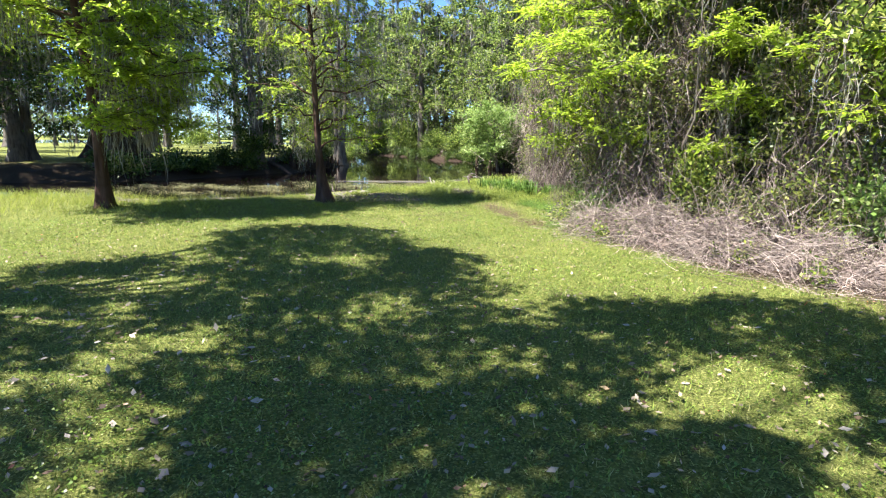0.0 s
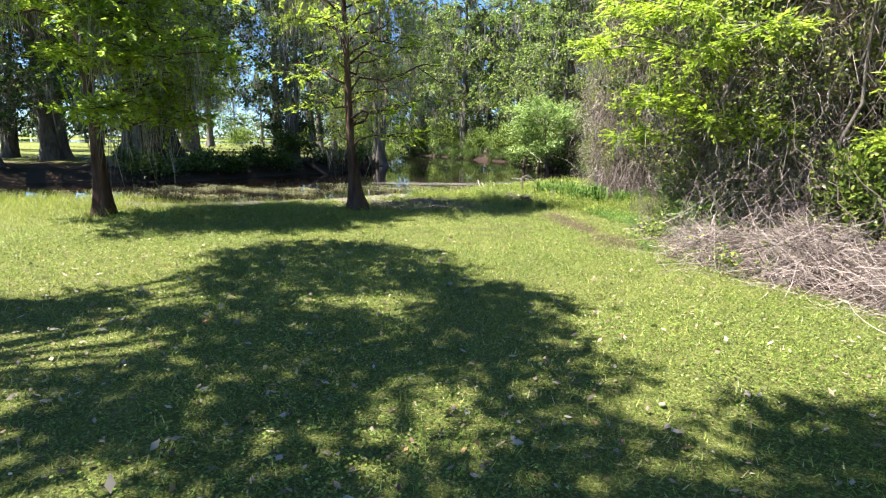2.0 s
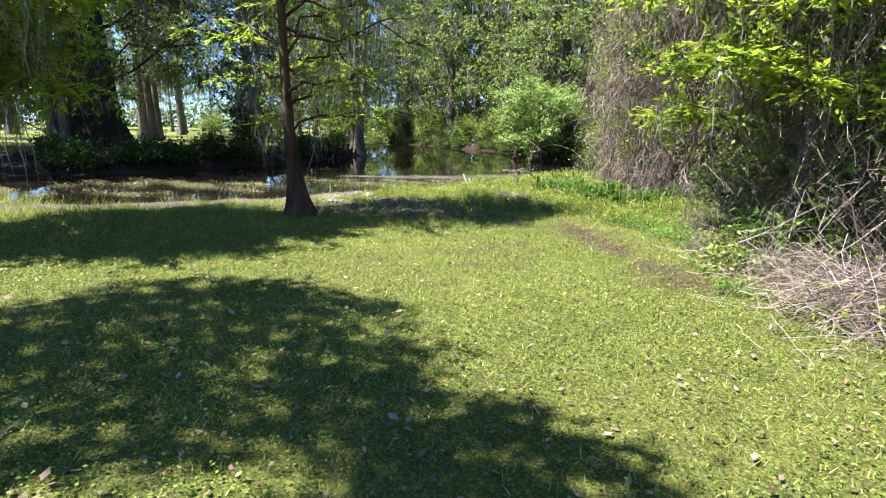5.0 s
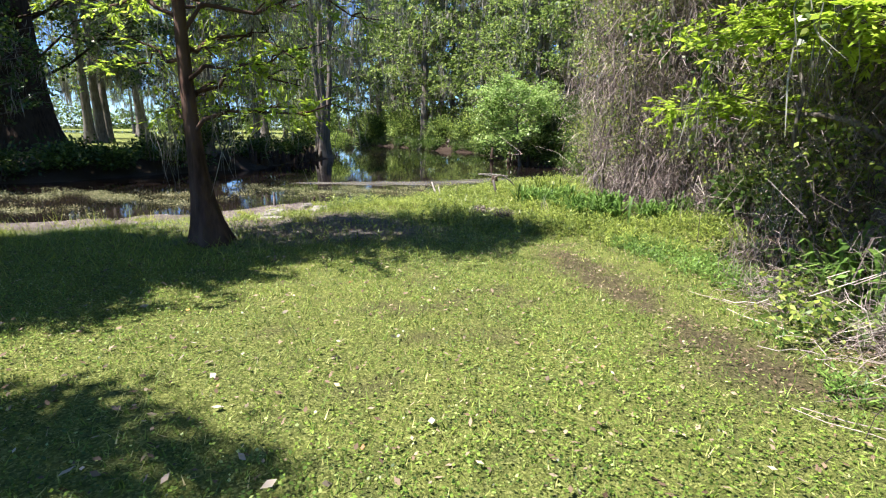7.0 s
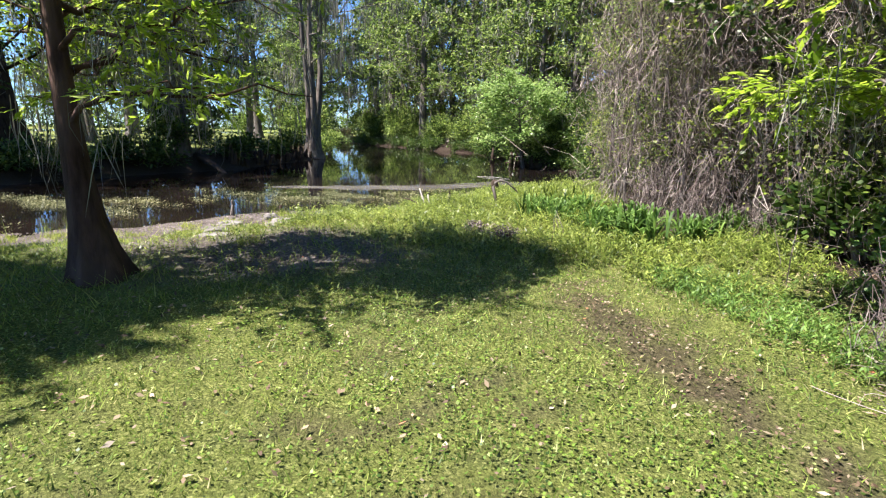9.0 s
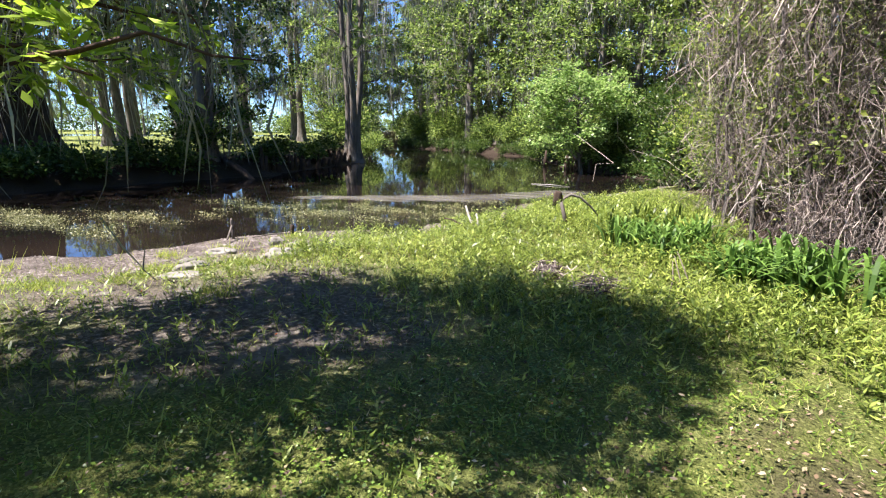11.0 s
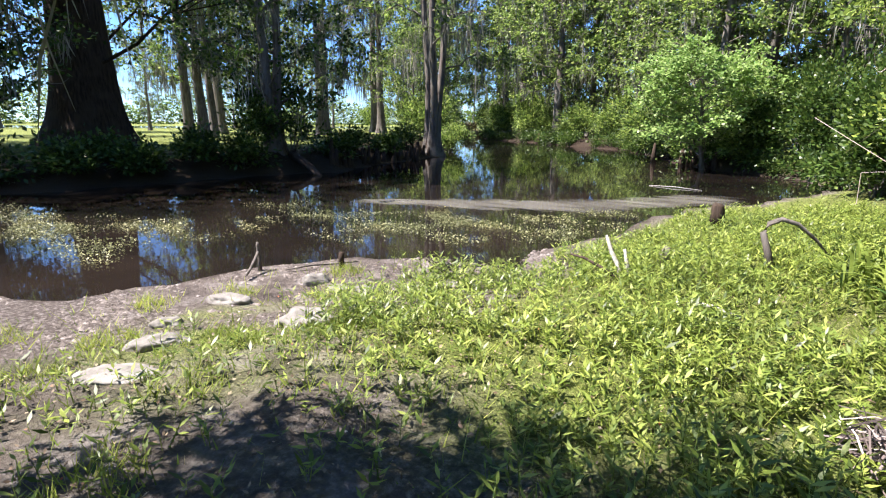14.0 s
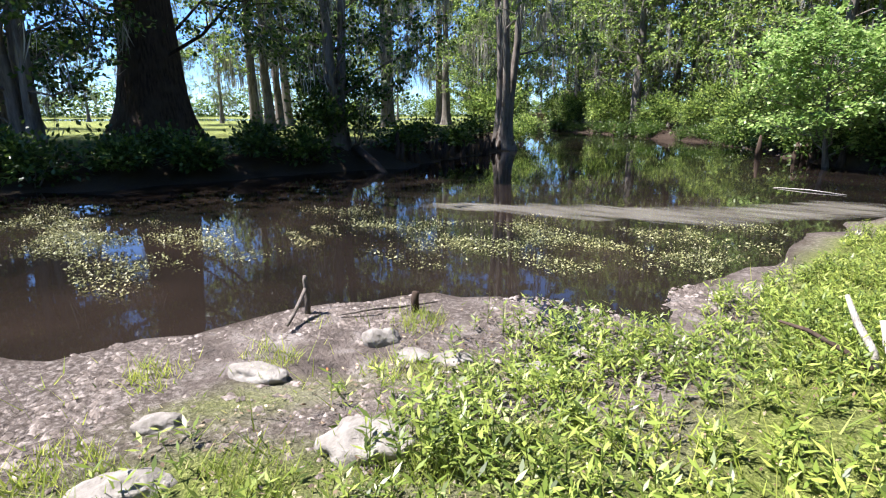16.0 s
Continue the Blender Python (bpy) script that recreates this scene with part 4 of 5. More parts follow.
shore_line = [(-2 + LAKE_WAY[0] * 325 + s * 0.5, 17.5 + LAKE_WAY[1] * 325 + s * 0.87) for s in np.linspace(-420, 420, 240)]
leaf_wall("far_shore_trees", shore_line, [13 + 4 * math.sin(i * 0.31) + 2 * math.sin(i * 2.1) for i in range(240)], 220, 1.5, FARLEAF, "distant tree line across the lake", "woods")


# ---- grass ----
def blades(name, x, y, h, width, mat, label, lean=0.5, dz=0.0):
    n = len(x)
    z = land(x, y) + dz
    p = np.stack([x, y, z], 1)
    a = rng.random(n) * 2 * np.pi
    u = np.stack([np.cos(a) * lean * rng.random(n), np.sin(a) * lean * rng.random(n), np.ones(n)], 1)
    u = unit(u) * h[:, None]
    b = rng.random(n) * np.pi
    w = np.stack([np.cos(b), np.sin(b), 0 * b], 1) * width
    tip = p + u + np.stack([np.cos(a), np.sin(a), -0.4 + 0 * a], 1) * (h * 0.22)[:, None]
    v = np.stack([p - w, p + w, tip + 0.1 * w, tip - 0.1 * w], 1)
    f = np.arange(4 * n).reshape(n, 4)
    return tagged(part(name, Geo().add(v, f), mat), label, "grass", kind="stuff")


def field(n, x0, x1, y0, y1):
    return x0 + (x1 - x0) * rng.random(n), y0 + (y1 - y0) * rng.random(n)


def lawn_mask(x, y):
    d, far = shore(x, y)
    keep = (d > 0.5) & ~far & (x < edge(y) + 0.2 * rng.normal(size=len(x))) & (rng.random(len(x)) > 0.75 * dirt(x, y)) & (rng.random(len(x)) > 0.6 * worn(x, y))
    thin = smooth01(1.4 - np.hypot((x + 2.7) / 2.5, (y - 16.9) / 1.5))
    muddy = (x < -2.2) & (d < 1.9)
    return keep & (rng.random(len(x)) > 0.93 * thin) & (rng.random(len(x)) > 0.93 * muddy)


x, y = field(180000, -10, 9, 1.5, 19)
near = (rng.random(len(x)) < np.clip(1.25 - 0.09 * np.abs(x - np.interp(y, [1, 8, 17], [4.2, 2.4, -1.5])), 0.15, 1)) & lawn_mask(x, y)
x, y = x[near], y[near]
blades("lawn", x, y, 0.025 + 0.04 * rng.random(len(x)), 0.0048, GRASS, "short mown lawn with yellowish green blades", 0.9)

x, y = field(310000, -7, 7.5, 1.8, 17)
m = lawn_mask(x, y) & (np.sin(x * 1.3 + 2 * np.sin(y * 0.9)) + rng.normal(size=len(x)) * 0.8 > -0.3)
x, y = x[m], y[m]
p = np.stack([x, y, land(x, y) + 0.012 + 0.045 * rng.random(len(x))], 1)
u = scatter_dirs(len(p), 0.6)
u[:, 2] = np.abs(u[:, 2])
u *= 0.009 + 0.016 * rng.random((len(p), 1)) ** 1.5
tagged(part("clover", Geo().leaves(p, u, side_of(unit(u), 0.88) * np.linalg.norm(u, axis=1)[:, None] * 0.46), CLOVER), "small round-leaved clover growing through the lawn", "clover", kind="stuff")

# taller grass towards the water and round the trees
x, y = field(90000, -24, 1.5, 8, 24)
d, far = shore(x, y)
m = (~far) & (d > 0.35) & (d < 6.5 + rng.normal(size=len(x)) * 0.6) & (rng.random(len(x)) < np.clip((7 - d) / 4, 0, 1)) & ((d > 2.0) | (x > -2.2) | (x < -9.2) | (rng.random(len(x)) < 0.1)) & (rng.random(len(x)) > 0.93 * smooth01(1.45 - np.hypot((x + 2.7) / 2.6, (y - 16.9) / 1.6)))
x, y = x[m], y[m]
blades("meadow_grass", x, y, (0.07 + 0.16 * rng.random(len(x)) ** 2) * (1 + 0.7 * smooth01((-5 - x) / 2)), 0.005, TALL, "taller unmown yellow-green grass by the water", 0.8)


# leafy weeds on the point
def weeds(name, x, y, h, leaf, mat, label, per=11, flat=0.3):
    n = len(x)
    z = land(x, y)
    root = np.stack([x, y, z], 1)
    a = rng.random(n) * 6.28
    tilt = np.stack([np.cos(a), np.sin(a), 0 * a], 1) * (0.3 * rng.random(n))[:, None] + [0, 0, 1.0]
    t = 0.15 + 0.85 * (np.arange(per) + rng.random((n, per))) / per
    c = root[:, None, :] + tilt[:, None, :] * (t * h[:, None])[:, :, None]
    b = (np.arange(per) * 2.4)[None, :] + a[:, None]
    u = np.stack([np.cos(b), np.sin(b), 0.25 + 0.5 * rng.random((n, per))], -1)
    u = unit(u + rng.normal(size=u.shape) * 0.2) * (leaf * (0.6 + 0.7 * rng.random((n, per))))[:, :, None]
    u = u.reshape(-1, 3)
    w = side_of(unit(u), 0.7) * np.linalg.norm(u, axis=1)[:, None] * 0.125
    g = Geo().leaves(c.reshape(-1, 3), u, w)
    k = np.stack([root, root + tilt * (h * 0.5)[:, None], root + tilt * h[:, None]], 1)
    ww = np.stack([np.sin(a), np.cos(a), 0 * a], 1)[:, None, :] * np.array([0.003, 0.0025, 0.001])[None, :, None]
    g.ribbons(k, ww)
    return tagged(part(name, g, mat), label, "weeds", kind="stuff")


x, y = field(21500, -4.2, 4.2, 16.6, 27)
d, far = shore(x, y)
line = np.interp(x, [-4.2, -2.5, -1, 0.5, 2, 4.2], [19.2, 18.6, 18.0, 17.4, 16.7, 16.6])
m = (d > 0.5) & ~far & (y > line + rng.normal(size=len(x)) * 0.35) & (x < edge(y) + 0.3) & ((x > -3.6) | (rng.random(len(x)) < 0.25))
lush = 0.5 + 0.5 * np.sin(x * 1.7 + 2.2 * np.sin(y * 0.8)) * np.sin(y * 1.9 + x)
m &= rng.random(len(x)) < 0.16 + 0.76 * lush
x, y, lush = x[m], y[m], lush[m]
weeds("leafy_weeds", x, y, 0.05 + (0.07 + 0.24 * lush) * rng.random(len(x)), 0.07, WEED, "bright green lance-leaved weeds covering the point")


x, y = field(3600, 2.0, 4.6, 12.6, 17.4)
m = (x > np.interp(y, [13.2, 15, 16, 17.2], [3.5, 2.9, 2.3, 2.2])) & (np.sin(x * 3.7 + y * 2.1) + rng.normal(size=len(x)) * 0.5 > 0)
weeds("ground_ivy", x[m], y[m], 0.05 + 0.1 * rng.random(m.sum()), 0.06, STRAP, "low dark green ivy creeping beside bare soil", 8)

# ---- things on the point and the mud ----
def strap_plant(x, y, n, h, mat, label, group, width=0.016):
    ob = thing("strap_leaf_plant", x, y, ground_z(x, y), label, "plant", group)
    a = rng.random(n) * 6.28
    reach = h * (0.15 + 0.65 * rng.random(n) ** 1.4)
    t = np.linspace(0, 1, 6)
    root = rng.normal(size=(n, 2)) * 0.09 * h / 0.5
    ln = h * (0.6 + 0.5 * rng.random(n))
    p = np.zeros((n, 6, 3))
    p[:, :, 0] = root[:, :1] + (np.cos(a) * reach)[:, None] * t ** 1.6
    p[:, :, 1] = root[:, 1:] + (np.sin(a) * reach)[:, None] * t ** 1.6
    p[:, :, 2] = ln[:, None] * (1.5 * t - 0.85 * t ** 2.4)[None, :] * (0.55 + 0.45 * (1 - reach / h))[:, None]
    w = np.stack([-np.sin(a), np.cos(a), 0 * a], 1)[:, None, :] * (width * np.interp(t, [0, 0.3, 0.7, 1], [0.5, 1, 0.8, 0.06]))[None, :, None]
    part("leaves", Geo().ribbons(p, np.broadcast_to(w, p.shape)), mat, ob, kind="stuff")
    return ob


for sx, sy, sn, sh in [(0.35, 21.1, 90, 0.6), (0.7, 21.5, 100, 0.75), (0.6, 20.6, 90, 0.65), (1.1, 21.2, 100, 0.75), (0.95, 20.2, 80, 0.6), (1.3, 20.6, 90, 0.7), (0.2, 21.8, 80, 0.6)]:
    strap_plant(sx, sy, sn + 20, sh * 1.1, WEED if sy > 21 else STRAP, "clump of fresh green strap leaves beside the creek", "iris clumps")
for sx, sy, sn, sh in [(1.65, 19.4, 80, 0.6), (2.15, 19.1, 90, 0.65), (2.0, 19.7, 70, 0.6), (2.9, 19.4, 60, 0.5), (3.5, 19.9, 70, 0.6), (4.1, 19.4, 60, 0.55), (4.25, 14.9, 60, 0.8), (4.6, 14.4, 60, 0.9)]:
    strap_plant(sx, sy, sn + 20, sh * 1.25, STRAP, "dark green strap-leaved plant at the thicket edge", "strap plants", 0.02)


def make_stone(x, y, rx, ry, h, rz, seed):
    bm = bmesh.new()
    bmesh.ops.create_icosphere(bm, subdivisions=4, radius=1.0)
    for v in bm.verts:
        k = 1 + 0.3 * noise.noise(v.co * 1.4 + Vector((seed * 7.1, 0, 0))) + 0.08 * noise.noise(v.co * 4 + Vector((0, seed * 3.3, 0))) + 0.03 * noise.noise(v.co * 11)
        v.co = Vector((v.co.x * rx * k, v.co.y * ry * k, math.copysign(abs(v.co.z) ** 0.75, v.co.z) * h * k))
    me = bpy.data.meshes.new("stone")
    bm.to_mesh(me)
    bm.free()
    me.polygons.foreach_set("use_smooth", [True] * len(me.polygons))
    me.materials.append(STONE)
    ob = new("stone", me)
    ob.matrix_world = pose(x, y, ground_z(x, y) - h * 0.1, 0, 0, rz)
    tagged(ob, "pale weathered limestone half sunk in the mud", "stone", "shore stones")


for i, q in enumerate([(-4.69, 18.5, 0.15, 0.09, 0.09, 50), (-4.2, 18.13, 0.22, 0.13, 0.1, 60), (-4.8, 19.17, 0.25, 0.12, 0.09, 20), (-4.55, 20.03, 0.15, 0.11, 0.13, 50), (-4.18, 19.98, 0.14, 0.09, 0.06, 10), (-3.95, 20.1, 0.17, 0.1, 0.06, 40),
                       (-3.6, 18.95, 0.26, 0.18, 0.14, 30), (-3.87, 17.68, 0.3, 0.17, 0.06, 25), (-3.3, 20.9, 0.3, 0.14, 0.05, 20), (-3.4, 20.3, 0.16, 0.1, 0.05, 70)]):
    make_stone(q[0], q[1], q[2] * 0.9, q[3] * 0.9, q[4] * 0.85, q[5], i)


def make_branch(name, points, radii, mat, label, category, group="", sides=8):
    p = np.array(points, float)
    base = p[0].copy()
    ob = Geo().tube(p - base, radii, sides)
    o = part(name, ob, mat, smooth=True)
    o.matrix_world = Matrix.Translation(base)
    bm = bmesh.new()
    bm.from_mesh(o.data)
    bmesh.ops.holes_fill(bm, edges=bm.edges, sides=sides)
    bm.to_mesh(o.data)
    bm.free()
    return tagged(o, label, category, group)


make_branch("bleached_stick", [(-1.7, 21.05, -0.02), (-1.74, 21.1, 0.1), (-1.83, 21.16, 0.22), (-1.9, 21.22, 0.36)], [0.024, 0.022, 0.02, 0.012], DRIFT, "bleached white driftwood stick poking from the weeds", "stick", "driftwood")
make_branch("bleached_stick", [(-1.62, 21.1, -0.02), (-1.68, 21.16, 0.12), (-1.72, 21.2, 0.25)], [0.022, 0.02, 0.014], DRIFT, "bleached white driftwood stick poking from the weeds", "stick", "driftwood")
make_branch("fallen_branch", [(-2.2, 21.1, 0.16), (-2.05, 21.06, 0.15), (-1.88, 21.0, 0.1), (-1.7, 20.95, 0.02)], [0.009, 0.014, 0.016, 0.018], WET_SHADE_WOOD, "dark fallen branch among the weeds", "branch")
make_branch("fallen_branch", [(-1.05, 20.5, 0.05), (-0.9, 20.42, 0.07), (-0.7, 20.35, 0.04)], [0.015, 0.018, 0.015], DRIFT, "pale fallen branch lying in the weeds", "branch")
make_branch("curled_root", [(-0.5, 22.15, -0.05), (-0.56, 22.16, 0.18), (-0.62, 22.2, 0.36), (-0.58, 22.22, 0.45), (-0.48, 22.24, 0.5), (-0.34, 22.28, 0.46), (-0.16, 22.34, 0.3), (0.0, 22.4, 0.1)], [0.04, 0.034, 0.03, 0.028, 0.024, 0.02, 0.015, 0.008], BARK, "curled dead root arching above the weeds", "root")
make_branch("stump", [(-1.2, 25.1, -0.1), (-1.2, 25.1, 0.08), (-1.21, 25.1, 0.2), (-1.2, 25.1, 0.24)], [0.12, 0.1, 0.09, 0.07], WET_SHADE_WOOD, "small dark cypress stump by the water", "stump", sides=10)
make_branch("stump", [(-1.43, 21.65, -0.05), (-1.43, 21.65, 0.14), (-1.4, 21.66, 0.22)], [0.06, 0.055, 0.03], BARK, "small weathered stump among the weeds", "stump")
make_branch("wooden_stake", [(-4.76, 20.66, -0.35), (-4.765, 20.66, -0.15), (-4.76, 20.665, -0.07)], [0.032, 0.034, 0.03], WET_SHADE_WOOD, "short dark wooden stake in the mud", "stake")
make_branch("wooden_stake", [(-5.5, 20.1, -0.3), (-5.52, 20.13, -0.15), (-5.53, 20.12, 0.02), (-5.53, 20.12, 0.06)], [0.024, 0.026, 0.022, 0.014], BARK, "upright grey wooden stake in the mud", "stake")
make_branch("driftwood_twig", [(-5.25, 19.72, -0.19), (-5.35, 19.85, -0.17), (-5.47, 20.03, -0.1), (-5.51, 20.1, -0.05)], [0.012, 0.016, 0.018, 0.016], BARK, "crooked twig leaning on a stake", "twig")
make_branch("driftwood_twig", [(-5.2, 20.2, -0.24), (-5.0, 20.4, -0.2), (-4.9, 20.6, -0.22), (-4.75, 20.95, -0.24)], [0.008, 0.012, 0.011, 0.006], BARK, "thin crooked twig lying on the mud", "twig")
make_branch("leaning_log", [(-15.0, 29.6, 0.3), (-14.3, 29.3, 0.16), (-13.6, 29.1, -0.08), (-13.0, 28.9, -0.34)], [0.16, 0.14, 0.12, 0.09], WET_SHADE_WOOD, "dead log leaning from the bank into the water", "log")
make_branch("floating_branch", [(-3.4, 32.0, -0.27), (-2.7, 31.8, -0.25), (-2.0, 31.5, -0.27)], [0.008, 0.014, 0.006], DRIFT, "pale branch floating on the creek", "branch")

for i, (rx, ry) in enumerate([(1.0, 18.72), (1.06, 18.76), (1.13, 18.7)]):
    make_branch("bleached_root", [(rx, ry, ground_z(rx, ry) - 0.03), (rx + 0.03, ry + 0.03, 0.16), (rx + 0.01 - 0.05 * i, ry + 0.06, 0.32 + 0.05 * i)], [0.009, 0.007, 0.003], VINE, "bleached dead root hanging among strap leaves", "root", "dead roots", 6)

# heaps of twigs
for hx, hy, hr in [(-0.1, 18.75, 0.16), (0.4, 18.3, 0.17)]:
    heap = thing("twig_heap", hx, hy, ground_z(hx, hy), "small heap of dry brown twigs in the weeds", "twigs", "twig heaps")
    n = 160
    a = rng.random(n) * 6.28
    c = rng.normal(size=(n, 3)) * [hr * 0.4, hr * 0.4, 0.03] + [0, 0, 0.1]
    d = np.stack([np.cos(a), np.sin(a), rng.normal(size=n) * 0.3], 1) * (hr * (0.4 + 0.5 * rng.random(n)))[:, None]
    p = np.stack([c - d, c + rng.normal(size=(n, 3)) * 0.02 + [0, 0, 0.03], c + d], 1)
    p[:, :, 2] = np.maximum(p[:, :, 2], 0.005)
    part("brushwood", Geo().ribbons(p, side_of(unit(d))[:, None, :] * 0.004 * np.ones((1, 3, 1))), VINE, heap, kind="stuff")


# brush piles of dead stalks along the thicket
def brush(x, y, r, h, n, rz, label):
    n, h = int(n * 1.8), h * 1.25
    pile = thing("brush_pile", x, y, ground_z(x, y), label, "brush", "brush piles")
    a = radians(rz) + rng.normal(size=n) * 1.0
    c = rng.normal(size=(n, 3)) * [r * 0.42, r * 0.42, 0] + [0, 0, 0]
    q = np.hypot(c[:, 0], c[:, 1]) / r
    c[:, 2] = h * np.clip(1 - q ** 1.5, 0.02, 1) * rng.random(n) ** 0.6 + 0.02
    ln = r * (0.15 + 0.4 * rng.random(n))
    d = np.stack([np.cos(a), np.sin(a), rng.normal(size=n) * 0.6], 1) * ln[:, None]
    t = np.linspace(-1, 1, 6)
    p = c[:, None, :] + d[:, None, :] * t[None, :, None] + np.cumsum(rng.normal(size=(n, 6, 3)) * 0.028, 1)
    p[:, :, 2] -= (0.25 * ln)[:, None] * t ** 2
    p[:, :, 2] = np.maximum(p[:, :, 2], 0.01)
    w = side_of(unit(d)) * (0.001 + 0.002 * rng.random((n, 1)))
    ww = w[:, None, :] * np.ones((1, 6, 1))
    k = int(n * 0.6)
    part("brushwood", Geo().ribbons(p[:k], ww[:k]), VINE, pile, kind="stuff")
    part("pale_brushwood", Geo().ribbons(p[k:] + [0, 0, 0.04], ww[k:]), STALK, pile, "bleached pinkish stalks", kind="stuff")
    m = 60
    c = np.repeat(rng.normal(size=(5, 3)) * [r * 0.4, r * 0.4, 0] + [0, 0, 0.1], m, 0) + rng.normal(size=(5 * m, 3)) * [0.1, 0.1, 0.12]
    c[:, 2] = np.abs(c[:, 2]) + 0.08
    u = scatter_dirs(5 * m, 0.3) * 0.07
    part("new_growth", Geo().leaves(c, u, side_of(unit(u), 0.4) * 0.018), BROAD, pile, "green leaves sprouting through the stalks", kind="stuff")


for q in [(4.7, 12.3, 0.9, 0.35, 700, 150, "heap of dead grey-brown stalks beside the lawn"), (5.5, 11.5, 0.9, 0.6, 900, 130, "heap of dead grey-brown stalks beside the lawn"), (6.4, 10.6, 0.9, 0.55, 800, 140, "heap of dead grey-brown stalks beside the lawn"),
          (7.4, 9.8, 0.9, 0.5, 700, 150, "heap of dead grey-brown stalks beside the lawn"), (4.4, 13.5, 0.7, 0.25, 400, 120, "low heap of dead stalks and twigs"), (8.3, 9.3, 0.9, 0.45, 600, 150, "heap of dead grey-brown stalks beside the lawn"), (3.9, 14.6, 0.6, 0.15, 220, 110, "low heap of dead stalks and twigs")]:
    brush(*q)
for i in range(9):
    bx, by = 4.9 + 0.33 * i + rng.normal() * 0.15, 12.6 - 0.3 * i + rng.normal() * 0.2
    a, ln = rng.random() * 6.28, 0.8 + 0.7 * rng.random()
    e = (bx + math.cos(a) * 0.5 * ln, by + math.sin(a) * 0.5 * ln)
    make_branch("dead_stalk", bend((bx, by, ground_z(bx, by)), (*e, ln), 0.25, 7, 0.03), np.linspace(0.009, 0.003, 7), VINE, "bent dead stalk standing out of the brush", "stalk", "dead stalks", 5)

# ---- on the water ----
def raft(name, x, y, n, rx, ry, label):
    """Leafy plants floating in a patch."""
    a, q = rng.random(n) * 6.28, np.sqrt(rng.random(n))
    q = q * (0.8 + 0.2 * np.sin(a * 3 + x) + 0.15 * np.sin(a * 7 + y))
    c = np.stack([x + np.cos(a) * q * rx, y + np.sin(a) * q * ry, WATER_Z + 0.01 + 0.05 * rng.random(n) ** 2], 1)
    d, _ = shore(c[:, 0], c[:, 1])
    clump = np.sin(c[:, 0] * 3.1 + 2 * np.sin(c[:, 1] * 2.3)) + np.sin(c[:, 1] * 4.7 + c[:, 0]) + rng.normal(size=n) * 0.7
    c = c[(d < -0.1) & (clump > 0.25)]
    u = scatter_dirs(len(c), 0.25)
    u[:, 2] = np.abs(u[:, 2])
    u *= 0.014 + 0.034 * rng.random((len(c), 1)) ** 1.6
    w = side_of(unit(u), 0.5) * np.linalg.norm(u, axis=1)[:, None] * 0.28
    tagged(part(name, Geo().leaves(c, u, w), POND), label, "water plants", kind="stuff")


for q in [(-9.6, 20.0, 9000, 2.0, 0.75), (-11.6, 20.0, 5000, 1.6, 0.9), (-6.6, 23.3, 9000, 2.2, 1.0), (-4.6, 23.8, 9000, 1.6, 1.1), (-3.2, 24.9, 5000, 1.0, 1.3), (-8.3, 21.3, 2500, 0.9, 0.5), (-13.3, 18.8, 4000, 1.4, 0.8), (-10, 17.6, 3500, 1.6, 0.5), (-13.2, 16.2, 6000, 1.8, 0.8), (-17.0, 14.2, 6000, 2.4, 0.9), (-21.0, 12.2, 5000, 2.6, 1.0)]:
    raft("floating_plants", q[0], q[1], int(q[2] * 1.0), q[3] * 1.5, q[4] * 1.5, "pale green leafy plants floating on the creek")

g = Geo()
k = 60
t = np.linspace(0, 1, k)
mid = np.stack([np.interp(t, [0, 0.3, 0.6, 1], [-8.6, -6.3, -4.0, -1.0]), np.interp(t, [0, 0.3, 0.6, 1], [25.0, 26.0, 27.0, 30.6])], 1)
half = np.interp(t, [0, 0.2, 0.5, 0.8, 1], [0.2, 0.8, 1.25, 1.2, 0.8]) * (1 + 0.15 * np.sin(t * 23) + 0.1 * np.sin(t * 51))
nrm = unit(np.stack([-np.gradient(mid[:, 1]), np.gradient(mid[:, 0])], 1))
cross = np.linspace(-1.3, 1.3, 9)
v = np.zeros((k, 9, 3))
v[:, :, :2] = mid[:, None, :] + nrm[:, None, :] * (half[:, None] * cross[None, :])[:, :, None]
v[:, :, 2] = WATER_Z + 0.004
i, j = np.meshgrid(np.arange(k - 1), np.arange(8), indexing="ij")
g.add(v, np.stack([i * 9 + j, (i + 1) * 9 + j, (i + 1) * 9 + j + 1, i * 9 + j + 1], -1).reshape(-1, 4))
film = (0.54 - 0.75 * np.abs(cross[None, :]) ** 2.2) * np.minimum(1, np.minimum(t, 1 - t)[:, None] * 8 + 0.2)
scum = tagged(part("pond_scum", g, SCUM), "grey-beige film of scum drifting on the creek", "scum")
scum.data.attributes.new("film", "FLOAT", "POINT").data.foreach_set("value", film.ravel().astype(np.float32))

# cypress knees along the far bank
knee = None
